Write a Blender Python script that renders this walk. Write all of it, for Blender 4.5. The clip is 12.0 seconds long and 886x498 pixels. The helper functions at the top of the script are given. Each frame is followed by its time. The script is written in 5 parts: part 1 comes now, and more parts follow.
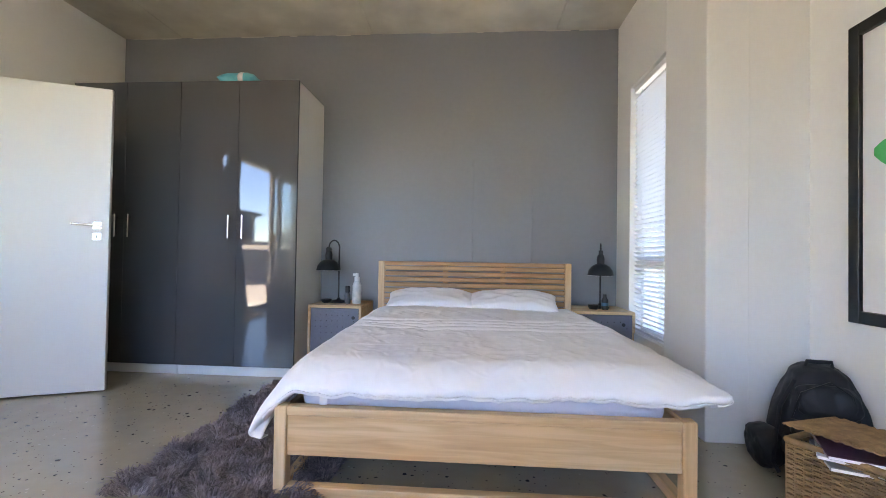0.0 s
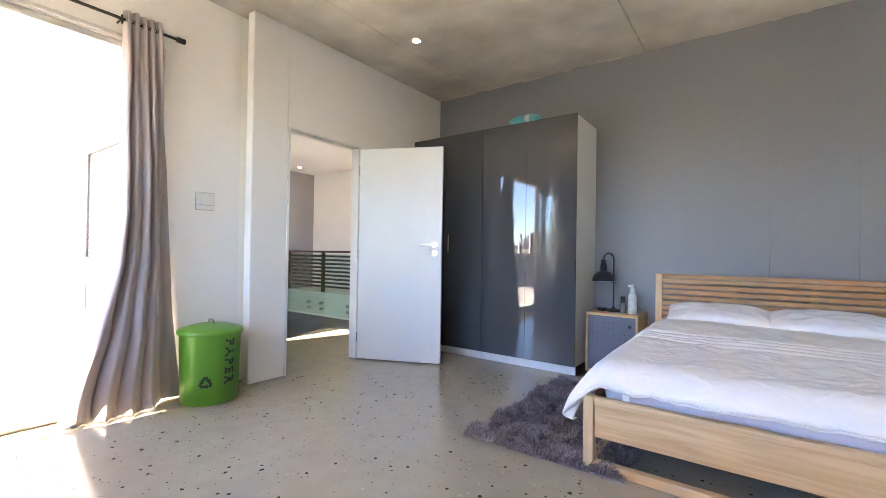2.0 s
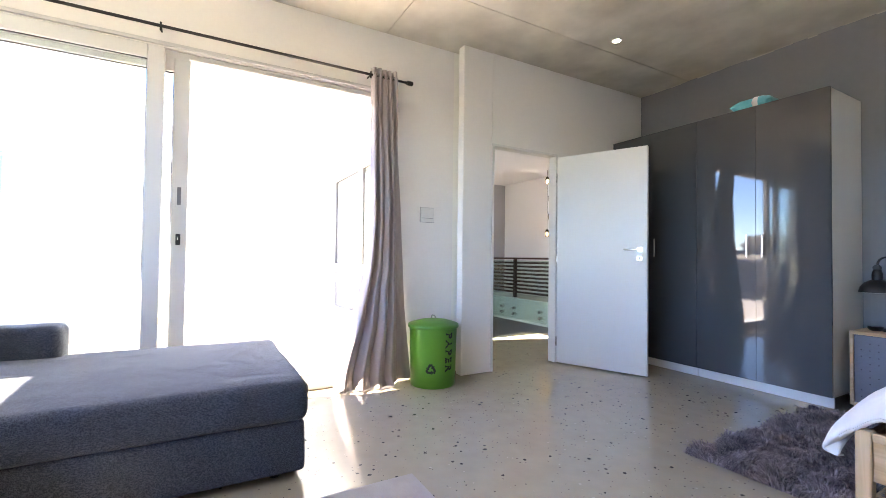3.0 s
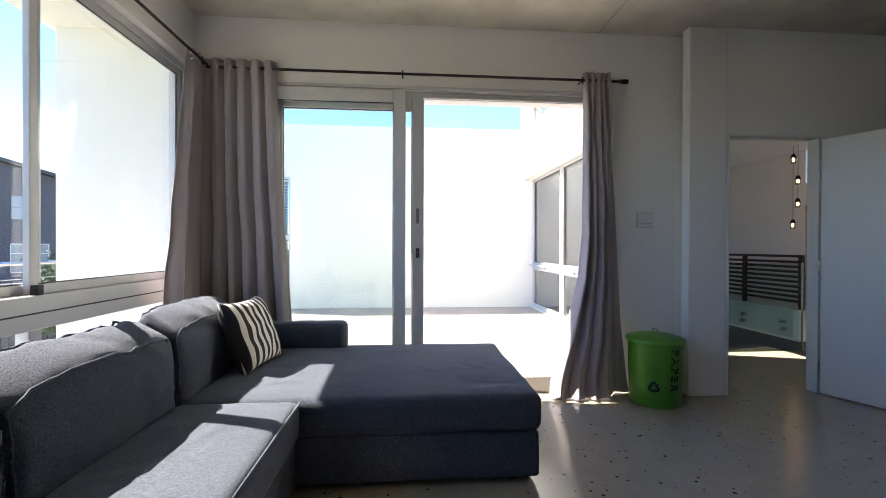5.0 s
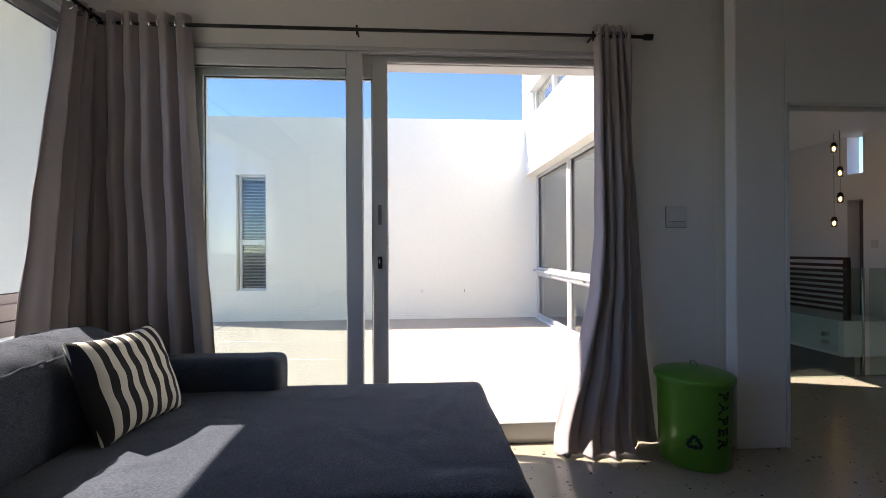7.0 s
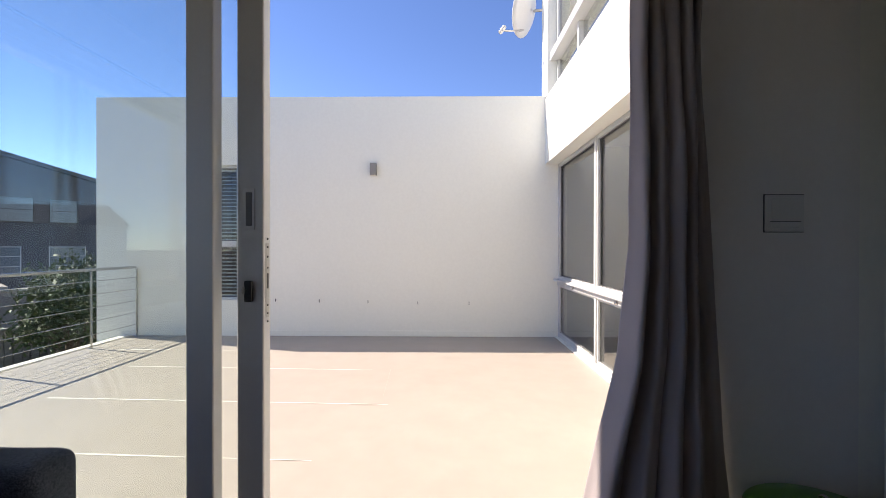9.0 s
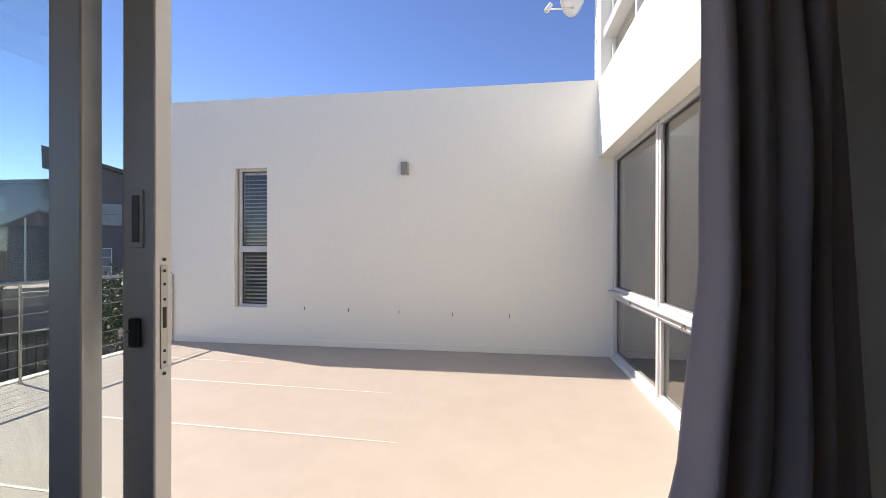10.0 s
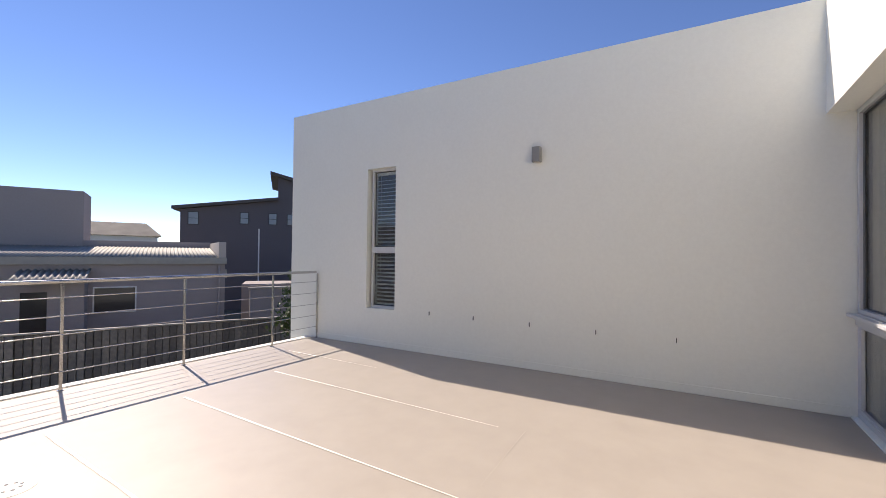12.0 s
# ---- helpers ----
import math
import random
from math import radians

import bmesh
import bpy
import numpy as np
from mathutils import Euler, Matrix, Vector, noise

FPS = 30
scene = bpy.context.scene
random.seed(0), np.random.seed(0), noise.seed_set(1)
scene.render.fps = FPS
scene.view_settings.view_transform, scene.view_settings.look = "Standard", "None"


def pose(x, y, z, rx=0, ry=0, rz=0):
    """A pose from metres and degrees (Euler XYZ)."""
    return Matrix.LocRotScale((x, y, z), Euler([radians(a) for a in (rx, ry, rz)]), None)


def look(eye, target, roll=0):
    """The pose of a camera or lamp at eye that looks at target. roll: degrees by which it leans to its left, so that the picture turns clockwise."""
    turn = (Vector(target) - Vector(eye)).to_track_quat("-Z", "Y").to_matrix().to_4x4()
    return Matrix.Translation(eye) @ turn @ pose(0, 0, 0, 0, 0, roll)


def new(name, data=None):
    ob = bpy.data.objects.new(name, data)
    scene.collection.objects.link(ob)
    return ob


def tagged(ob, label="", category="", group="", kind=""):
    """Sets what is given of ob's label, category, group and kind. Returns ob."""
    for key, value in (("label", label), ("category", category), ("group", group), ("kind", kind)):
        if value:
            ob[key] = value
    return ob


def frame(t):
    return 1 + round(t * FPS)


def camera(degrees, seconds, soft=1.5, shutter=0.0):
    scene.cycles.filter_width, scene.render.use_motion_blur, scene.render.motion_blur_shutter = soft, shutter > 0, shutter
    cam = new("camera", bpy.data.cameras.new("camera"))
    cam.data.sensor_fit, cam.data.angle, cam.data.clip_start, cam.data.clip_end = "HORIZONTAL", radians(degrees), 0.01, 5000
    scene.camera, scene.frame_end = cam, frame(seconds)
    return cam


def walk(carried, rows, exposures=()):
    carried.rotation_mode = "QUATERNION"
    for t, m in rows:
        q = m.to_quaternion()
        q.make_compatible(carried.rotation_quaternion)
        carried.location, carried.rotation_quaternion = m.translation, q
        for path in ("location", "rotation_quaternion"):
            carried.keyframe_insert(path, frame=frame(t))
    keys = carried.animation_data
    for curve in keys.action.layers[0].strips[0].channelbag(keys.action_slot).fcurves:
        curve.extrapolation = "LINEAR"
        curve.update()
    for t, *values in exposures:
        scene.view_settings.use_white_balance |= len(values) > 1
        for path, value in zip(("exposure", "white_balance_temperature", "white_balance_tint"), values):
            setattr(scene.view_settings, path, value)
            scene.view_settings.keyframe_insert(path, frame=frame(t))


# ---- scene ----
cam = camera(92.0, 12.0, soft=0.7)
PATH = [
    (0, (0.357, 0.267, 0.95), (0.217, 2.261, 0.983), 0.9),
    (0.5, (0.343, 0.182, 0.958), (0.038, 2.158, 0.994), 0.9),
    (1, (0.329, 0.058, 0.98), (-0.232, 1.978, 1.013), 0.8),
    (1.5, (0.311, -0.086, 1.007), (-0.553, 1.717, 1.036), 0.9),
    (2, (0.275, -0.216, 1.038), (-0.909, 1.395, 1.061), 0.9),
    (2.5, (0.27, -0.321, 1.062), (-1.231, 1.001, 1.08), 0.8),
    (3, (0.291, -0.416, 1.021), (-1.452, 0.565, 1.066), 0.7),
    (3.5, (0.322, -0.475, 1.018), (-1.56, 0.201, 1.066), 0.8),
    (3.7, (0.335, -0.485, 1.019), (-1.578, 0.094, 1.068), 0.9),
    (5.3, (0.287, -0.648, 1.191), (-1.708, -0.515, 1.187), -0.0),
    (5.5, (0.259, -0.634, 1.173), (-1.737, -0.5, 1.184), -0.1),
    (6, (0.095, -0.548, 1.173), (-1.902, -0.427, 1.174), -0.1),
    (6.5, (-0.184, -0.451, 1.2), (-2.18, -0.324, 1.201), -0.3),
    (7, (-0.45, -0.339, 1.208), (-2.446, -0.214, 1.209), -0.3),
    (7.5, (-0.749, -0.233, 1.235), (-2.746, -0.112, 1.237), -0.3),
    (7.7, (-0.869, -0.161, 1.261), (-2.867, -0.062, 1.246), -0.1),
    (9.5, (-1.842, 0.260, 1.305), (-3.838, 0.131, 1.311), 0.0),
    (10, (-2.114, 0.382, 1.346), (-4.092, 0.089, 1.342), 0.1),
    (10.5, (-2.343, 0.434, 1.318), (-4.293, -0.010, 1.326), 0.2),
    (11, (-2.571, 0.529, 1.297), (-4.465, -0.113, 1.315), 0.2),
    (11.5, (-2.789, 0.606, 1.291), (-4.601, -0.241, 1.313), 0.4),
    (12, (-2.937, 0.571, 1.273), (-4.657, -0.450, 1.301), 0.6),
]
walk(cam, [(t, look(eye, target, roll)) for t, eye, target, roll in PATH],
     [(0, 4.56, 8400, 15), (1.5, 4.70, 8200, 16), (2.5, 4.72, 7750, 17), (3.7, 3.7, 7150, 15), (5.3, 2.25, 6800, 13), (6.5, 1.8, 6850, 15),
      (7.7, 1.4, 6900, 15.5), (9.5, 0.88, 7100, 16.5), (11, 0.61, 7150, 16.5), (12, 0.44, 7100, 16.5)])

# ---------------------------------------------------------------- light
SUN_FROM = Vector((-0.27, -0.95, 1.0)).normalized()
world = bpy.data.worlds.new("sky")
scene.world = world
world.use_nodes = True
wn = world.node_tree
sky = wn.nodes.new("ShaderNodeTexSky")
sky.sky_type = "NISHITA"
sky.sun_disc = False
sky.sun_elevation = math.asin(SUN_FROM.z)
sky.sun_rotation = math.atan2(SUN_FROM.x, SUN_FROM.y)
sky.air_density, sky.dust_density, sky.ozone_density = 0.85, 0.0, 3.5
sky.altitude = 1800
clear = wn.nodes.new("ShaderNodeHueSaturation")
clear.inputs["Saturation"].default_value = 1.1
clear.inputs["Hue"].default_value = 0.508
wn.links.new(sky.outputs[0], clear.inputs["Color"])
wn.links.new(clear.outputs[0], wn.nodes["Background"].inputs[0])
wn.nodes["Background"].inputs[1].default_value = 0.135
sun = new("sun", bpy.data.lights.new("sun", "SUN"))
sun.data.energy, sun.data.angle, sun.data.color = 5.0, radians(0.5), (1.0, 0.94, 0.86)
sun.matrix_world = look(SUN_FROM * 40, (0, 0, 0))

# ---------------------------------------------------------------- materials
def material(name, color, rough=0.6, metal=0.0, vary=0.12, grain=60.0, blotch=1.3, bump=0.15, bump_scale=None,
             second=None, coat=0.0, spec=0.5, rand=0.0, sheen=0.0):
    """Painted, plastered or woven surface with variation at two scales and fine relief."""
    m = bpy.data.materials.new(name)
    m.use_nodes = True
    nt = m.node_tree
    b = nt.nodes["Principled BSDF"]
    tc = nt.nodes.new("ShaderNodeTexCoord")
    fine = nt.nodes.new("ShaderNodeTexNoise")
    fine.inputs["Scale"].default_value, fine.inputs["Detail"].default_value = grain, 4
    broad = nt.nodes.new("ShaderNodeTexNoise")
    broad.inputs["Scale"].default_value, broad.inputs["Detail"].default_value = blotch, 5
    for n in (fine, broad):
        nt.links.new(tc.outputs["Object"], n.inputs["Vector"])
    mixf = nt.nodes.new("ShaderNodeMath")
    mixf.operation = "ADD"
    nt.links.new(fine.outputs[0], mixf.inputs[0])
    nt.links.new(broad.outputs[0], mixf.inputs[1])
    ramp = nt.nodes.new("ShaderNodeMapRange")
    ramp.inputs["From Min"].default_value, ramp.inputs["From Max"].default_value = 0.6, 1.4
    nt.links.new(mixf.outputs[0], ramp.inputs["Value"])
    mix = nt.nodes.new("ShaderNodeMix")
    mix.data_type = "RGBA"
    c2 = second or tuple(c * (1 - vary) for c in color)
    mix.inputs["A"].default_value, mix.inputs["B"].default_value = (*color, 1), (*c2, 1)
    nt.links.new(ramp.outputs[0], mix.inputs["Factor"])
    out = mix.outputs["Result"]
    if rand:
        info = nt.nodes.new("ShaderNodeObjectInfo")
        val = nt.nodes.new("ShaderNodeMapRange")
        val.inputs["To Min"].default_value, val.inputs["To Max"].default_value = 1 - rand, 1 + rand
        nt.links.new(info.outputs["Random"], val.inputs["Value"])
        hsv = nt.nodes.new("ShaderNodeHueSaturation")
        nt.links.new(val.outputs[0], hsv.inputs["Value"])
        nt.links.new(out, hsv.inputs["Color"])
        out = hsv.outputs[0]
    nt.links.new(out, b.inputs["Base Color"])
    b.inputs["Metallic"].default_value = metal
    b.inputs["Specular IOR Level"].default_value = spec
    b.inputs["Coat Weight"].default_value, b.inputs["Coat Roughness"].default_value = coat, 0.04
    b.inputs["Sheen Weight"].default_value = sheen
    rr = nt.nodes.new("ShaderNodeMapRange")
    rr.inputs["To Min"].default_value, rr.inputs["To Max"].default_value = max(rough - 0.06, 0.02), min(rough + 0.08, 1)
    nt.links.new(broad.outputs[0], rr.inputs["Value"])
    nt.links.new(rr.outputs[0], b.inputs["Roughness"])
    if bump:
        src = fine
        if bump_scale:
            src = nt.nodes.new("ShaderNodeTexNoise")
            src.inputs["Scale"].default_value, src.inputs["Detail"].default_value = bump_scale, 3
            nt.links.new(tc.outputs["Object"], src.inputs["Vector"])
        bp = nt.nodes.new("ShaderNodeBump")
        bp.inputs["Strength"].default_value, bp.inputs["Distance"].default_value = bump, 0.01
        nt.links.new(src.outputs[0], bp.inputs["Height"])
        nt.links.new(bp.outputs[0], b.inputs["Normal"])
    return m


def wood(name, light, dark, rough=0.45, axis="X", scale=1.0):
    """Wood with grain running along an axis of the object."""
    m = bpy.data.materials.new(name)
    m.use_nodes = True
    nt = m.node_tree
    b = nt.nodes["Principled BSDF"]
    tc = nt.nodes.new("ShaderNodeTexCoord")
    mp = nt.nodes.new("ShaderNodeMapping")
    long, across = 1.2 * scale, 22.0 * scale
    mp.inputs["Scale"].default_value = [long if a == axis else across for a in "XYZ"]
    info = nt.nodes.new("ShaderNodeObjectInfo")
    add = nt.nodes.new("ShaderNodeVectorMath")
    add.operation = "ADD"
    nt.links.new(tc.outputs["Object"], add.inputs[0])
    nt.links.new(info.outputs["Random"], add.inputs[1])
    nt.links.new(add.outputs[0], mp.inputs["Vector"])
    n = nt.nodes.new("ShaderNodeTexNoise")
    n.inputs["Scale"].default_value, n.inputs["Detail"].default_value, n.inputs["Distortion"].default_value = 2.0, 7, 0.6
    nt.links.new(mp.outputs[0], n.inputs["Vector"])
    ramp = nt.nodes.new("ShaderNodeValToRGB")
    ramp.color_ramp.elements[0].position, ramp.color_ramp.elements[0].color = 0.3, (*dark, 1)
    ramp.color_ramp.elements[1].position, ramp.color_ramp.elements[1].color = 0.62, (*light, 1)
    nt.links.new(n.outputs[0], ramp.inputs[0])
    broad = nt.nodes.new("ShaderNodeTexNoise")
    broad.inputs["Scale"].default_value, broad.inputs["Detail"].default_value = 0.35, 3
    nt.links.new(mp.outputs[0], broad.inputs["Vector"])
    patch = nt.nodes.new("ShaderNodeMapRange")
    patch.inputs["From Min"].default_value, patch.inputs["From Max"].default_value = 0.42, 0.66
    nt.links.new(broad.outputs[0], patch.inputs["Value"])
    warm = nt.nodes.new("ShaderNodeMix")
    warm.data_type, warm.blend_type = "RGBA", "MULTIPLY"
    warm.inputs["B"].default_value = (0.95, 0.83, 0.72, 1)
    nt.links.new(patch.outputs[0], warm.inputs["Factor"])
    nt.links.new(ramp.outputs[0], warm.inputs["A"])
    nt.links.new(warm.outputs["Result"], b.inputs["Base Color"])
    b.inputs["Roughness"].default_value = rough
    bp = nt.nodes.new("ShaderNodeBump")
    bp.inputs["Strength"].default_value, bp.inputs["Distance"].default_value = 0.08, 0.004
    nt.links.new(n.outputs[0], bp.inputs["Height"])
    nt.links.new(bp.outputs[0], b.inputs["Normal"])
    return m


def glass(name, tint=(0.93, 0.96, 0.95), ior=1.5):
    m = bpy.data.materials.new(name)
    m.use_nodes = True
    nt = m.node_tree
    nt.nodes.remove(nt.nodes["Principled BSDF"])
    tr = nt.nodes.new("ShaderNodeBsdfTransparent")
    tr.inputs[0].default_value = (*tint, 1)
    gl = nt.nodes.new("ShaderNodeBsdfGlossy")
    gl.inputs["Roughness"].default_value = 0.01
    lw = nt.nodes.new("ShaderNodeLayerWeight")
    lw.inputs["Blend"].default_value = 0.5
    pw = nt.nodes.new("ShaderNodeMath")
    pw.operation = "POWER"
    pw.inputs[1].default_value = 5.0
    nt.links.new(lw.outputs["Facing"], pw.inputs[0])
    fr = nt.nodes.new("ShaderNodeMapRange")
    fr.inputs["To Min"].default_value, fr.inputs["To Max"].default_value = ((ior - 1) / (ior + 1)) ** 2, 1.0
    nt.links.new(pw.outputs[0], fr.inputs["Value"])
    mix = nt.nodes.new("ShaderNodeMixShader")
    nt.links.new(fr.outputs[0], mix.inputs[0])
    nt.links.new(tr.outputs[0], mix.inputs[1])
    nt.links.new(gl.outputs[0], mix.inputs[2])
    nt.links.new(mix.outputs[0], nt.nodes["Material Output"].inputs[0])
    return m


def glow(name, color, strength):
    m = bpy.data.materials.new(name)
    m.use_nodes = True
    b = m.node_tree.nodes["Principled BSDF"]
    b.inputs["Base Color"].default_value = (*color, 1)
    b.inputs["Emission Color"].default_value = (*color, 1)
    b.inputs["Emission Strength"].default_value = strength
    return m


def terrazzo():
    """Ground and polished concrete with black and pale stone chips."""
    m = material("polished_floor", (0.40, 0.355, 0.27), 0.16, vary=0.2, grain=9, blotch=0.7, bump=0.0, second=(0.33, 0.29, 0.22), spec=0.5)
    nt = m.node_tree
    b = nt.nodes["Principled BSDF"]
    base = b.inputs["Base Color"].links[0].from_socket
    tc = nt.nodes.new("ShaderNodeTexCoord")
    for scale, size, prob, color in ((27, 0.16, 0.24, (0.055, 0.05, 0.044)), (70, 0.18, 0.13, (0.12, 0.09, 0.075)), (55, 0.2, 0.05, (0.46, 0.42, 0.34))):
        v = nt.nodes.new("ShaderNodeTexVoronoi")
        v.inputs["Scale"].default_value = scale
        warp = nt.nodes.new("ShaderNodeTexNoise")
        warp.inputs["Scale"].default_value = scale * 1.7
        nt.links.new(tc.outputs["Object"], warp.inputs["Vector"])
        wv = nt.nodes.new("ShaderNodeMix")
        wv.data_type = "VECTOR"
        wv.inputs["Factor"].default_value = 0.012 * 26 / scale
        nt.links.new(tc.outputs["Object"], wv.inputs["A"])
        nt.links.new(warp.outputs["Color"], wv.inputs["B"])
        nt.links.new(wv.outputs["Result"], v.inputs["Vector"])
        sep = nt.nodes.new("ShaderNodeSeparateColor")
        nt.links.new(v.outputs["Color"], sep.inputs[0])
        some = nt.nodes.new("ShaderNodeMath")
        some.operation = "LESS_THAN"
        some.inputs[1].default_value = prob
        nt.links.new(sep.outputs[0], some.inputs[0])
        sz = nt.nodes.new("ShaderNodeMath")
        sz.operation = "MULTIPLY"
        sz.inputs[1].default_value = size * 1.9
        nt.links.new(sep.outputs[1], sz.inputs[0])
        near = nt.nodes.new("ShaderNodeMath")
        near.operation = "LESS_THAN"
        nt.links.new(v.outputs["Distance"], near.inputs[0])
        nt.links.new(sz.outputs[0], near.inputs[1])
        both = nt.nodes.new("ShaderNodeMath")
        both.operation = "MULTIPLY"
        nt.links.new(some.outputs[0], both.inputs[0])
        nt.links.new(near.outputs[0], both.inputs[1])
        mix = nt.nodes.new("ShaderNodeMix")
        mix.data_type = "RGBA"
        mix.inputs["B"].default_value = (*color, 1)
        nt.links.new(both.outputs[0], mix.inputs["Factor"])
        nt.links.new(base, mix.inputs["A"])
        base = mix.outputs["Result"]
    nt.links.new(base, b.inputs["Base Color"])
    return m


def woven_cloth(name, light, dark, scale):
    """Coarse melange weave: pale and dark threads crossing, with raised yarns."""
    m = material(name, light, 0.95, grain=40, blotch=4, bump=0.0, second=tuple(c * 0.65 for c in light), sheen=0.0)
    nt = m.node_tree
    b = nt.nodes["Principled BSDF"]
    base = b.inputs["Base Color"].links[0].from_socket
    tc = nt.nodes.new("ShaderNodeTexCoord")
    fac = []
    for stretch in ((1.0, 0.28, 0.6), (0.28, 1.0, 0.6)):
        mp = nt.nodes.new("ShaderNodeMapping")
        mp.inputs["Scale"].default_value = stretch
        n = nt.nodes.new("ShaderNodeTexNoise")
        n.inputs["Scale"].default_value, n.inputs["Detail"].default_value = scale, 2
        nt.links.new(tc.outputs["Object"], mp.inputs["Vector"])
        nt.links.new(mp.outputs[0], n.inputs["Vector"])
        fac.append(n.outputs[0])
    top = nt.nodes.new("ShaderNodeMath")
    top.operation = "MAXIMUM"
    nt.links.new(fac[0], top.inputs[0])
    nt.links.new(fac[1], top.inputs[1])
    ramp = nt.nodes.new("ShaderNodeMapRange")
    ramp.inputs["From Min"].default_value, ramp.inputs["From Max"].default_value = 0.46, 0.64
    nt.links.new(top.outputs[0], ramp.inputs["Value"])
    mix = nt.nodes.new("ShaderNodeMix")
    mix.data_type = "RGBA"
    mix.inputs["A"].default_value = (*dark, 1)
    nt.links.new(base, mix.inputs["B"])
    nt.links.new(ramp.outputs[0], mix.inputs["Factor"])
    nt.links.new(mix.outputs["Result"], b.inputs["Base Color"])
    bp = nt.nodes.new("ShaderNodeBump")
    bp.inputs["Strength"].default_value, bp.inputs["Distance"].default_value = 0.5, 0.006
    nt.links.new(top.outputs[0], bp.inputs["Height"])
    nt.links.new(bp.outputs[0], b.inputs["Normal"])
    return m


def crumple(m, scale, strength, distance):
    """Sharp cloth wrinkles: ridged, warped noise as relief."""
    nt = m.node_tree
    b = nt.nodes["Principled BSDF"]
    tc = nt.nodes.new("ShaderNodeTexCoord")
    n = nt.nodes.new("ShaderNodeTexNoise")
    n.noise_type = "RIDGED_MULTIFRACTAL"
    n.inputs["Scale"].default_value, n.inputs["Detail"].default_value, n.inputs["Distortion"].default_value = scale, 4, 0.7
    n.inputs["Roughness"].default_value = 0.5
    n.normalize = True
    nt.links.new(tc.outputs["Object"], n.inputs["Vector"])
    bp = nt.nodes.new("ShaderNodeBump")
    bp.inputs["Strength"].default_value, bp.inputs["Distance"].default_value = strength, distance
    nt.links.new(n.outputs[0], bp.inputs["Height"])
    if b.inputs["Normal"].links:
        nt.links.new(b.inputs["Normal"].links[0].from_socket, bp.inputs["Normal"])
    nt.links.new(bp.outputs[0], b.inputs["Normal"])


WHITE = material("white_plaster", (0.80, 0.785, 0.755), 0.55, vary=0.04, grain=40, blotch=1.0, bump=0.05)
OUTWHITE = material("white_textured_plaster", (0.855, 0.855, 0.78), 0.8, vary=0.06, grain=30, blotch=0.6, bump=0.10, bump_scale=90)
GREYWALL = material("grey_wall_paint", (0.235, 0.24, 0.25), 0.42, vary=0.08, grain=25, blotch=0.9, bump=0.05)
CONCRETE = material("off_shutter_concrete", (0.70, 0.66, 0.57), 0.7, grain=3.2, blotch=0.8, bump=0.05, second=(0.44, 0.41, 0.345))
FLOOR = terrazzo()
DECK = material("terrace_screed", (0.385, 0.342, 0.295), 0.45, grain=5, blotch=0.45, bump=0.03, second=(0.335, 0.295, 0.252))
DECKLINE = material("joint_line", (0.82, 0.78, 0.71), 0.5, vary=0.1)
FAINTLINE = material("faint_joint_line", (0.47, 0.425, 0.37), 0.5, vary=0.1)
ALU = material("light_aluminium", (0.60, 0.60, 0.59), 0.42, metal=0.12, vary=0.05, grain=80, bump=0.02)
ALUDARK = material("grey_seal", (0.05, 0.05, 0.052), 0.6, vary=0.1)
GREYSEAL = material("mid_grey_seal", (0.16, 0.16, 0.16), 0.6, vary=0.1)
STEEL = material("brushed_steel", (0.55, 0.54, 0.52), 0.20, metal=1.0, vary=0.08, grain=120, bump=0.02)
GLASS = glass("window_glass")
TINTGLASS = glass("tinted_reflective_glass", (0.80, 0.82, 0.80), 3.2)
GREENGLASS = glass("balustrade_glass", (0.80, 0.90, 0.86))
PALEGLASS = glass("clear_balustrade_glass", (0.90, 0.95, 0.93))
OAK = wood("light_oak", (0.71, 0.485, 0.28), (0.55, 0.345, 0.175))
OAKZ = wood("light_oak_upright", (0.70, 0.48, 0.28), (0.56, 0.36, 0.19), axis="Z")
OAKY = wood("light_oak_lengthwise", (0.70, 0.48, 0.28), (0.56, 0.36, 0.19), axis="Y")
HEADOAK = wood("aged_oak_slats", (0.52, 0.31, 0.15), (0.36, 0.19, 0.085))
GLOSSGREY = material("gloss_grey_lacquer", (0.066, 0.069, 0.074), -0.03, vary=0.03, bump=0.0, spec=0.5)
DOORPAINT = material("white_satin_paint", (0.69, 0.69, 0.67), 0.35, vary=0.03, bump=0.03)
CHROME = material("satin_chrome", (0.72, 0.72, 0.72), 0.2, metal=1.0, vary=0.05, bump=0.0)
BLACKMETAL = material("black_metal", (0.018, 0.018, 0.019), 0.4, metal=0.3, vary=0.2, bump=0.03)
GREEN = material("green_enamel", (0.085, 0.27, 0.022), 0.35, vary=0.06, bump=0.02)
BLACKPRINT = material("black_print", (0.012, 0.014, 0.012), 0.5, vary=0.1, bump=0.0)
CURTAIN = material("mauve_grey_curtain", (0.40, 0.352, 0.352), 0.9, vary=0.08, grain=250, blotch=3, bump=0.1, sheen=0.3)
nt = CURTAIN.node_tree
thru = nt.nodes.new("ShaderNodeBsdfTranslucent")
thru.inputs[0].default_value = (0.40, 0.36, 0.34, 1)
blend = nt.nodes.new("ShaderNodeMixShader")
blend.inputs[0].default_value = 0.08
nt.links.new(nt.nodes["Principled BSDF"].outputs[0], blend.inputs[1])
nt.links.new(thru.outputs[0], blend.inputs[2])
nt.links.new(blend.outputs[0], nt.nodes["Material Output"].inputs[0])
SOFA = woven_cloth("slate_blue_upholstery", (0.086, 0.102, 0.134), (0.016, 0.022, 0.036), 400.0)
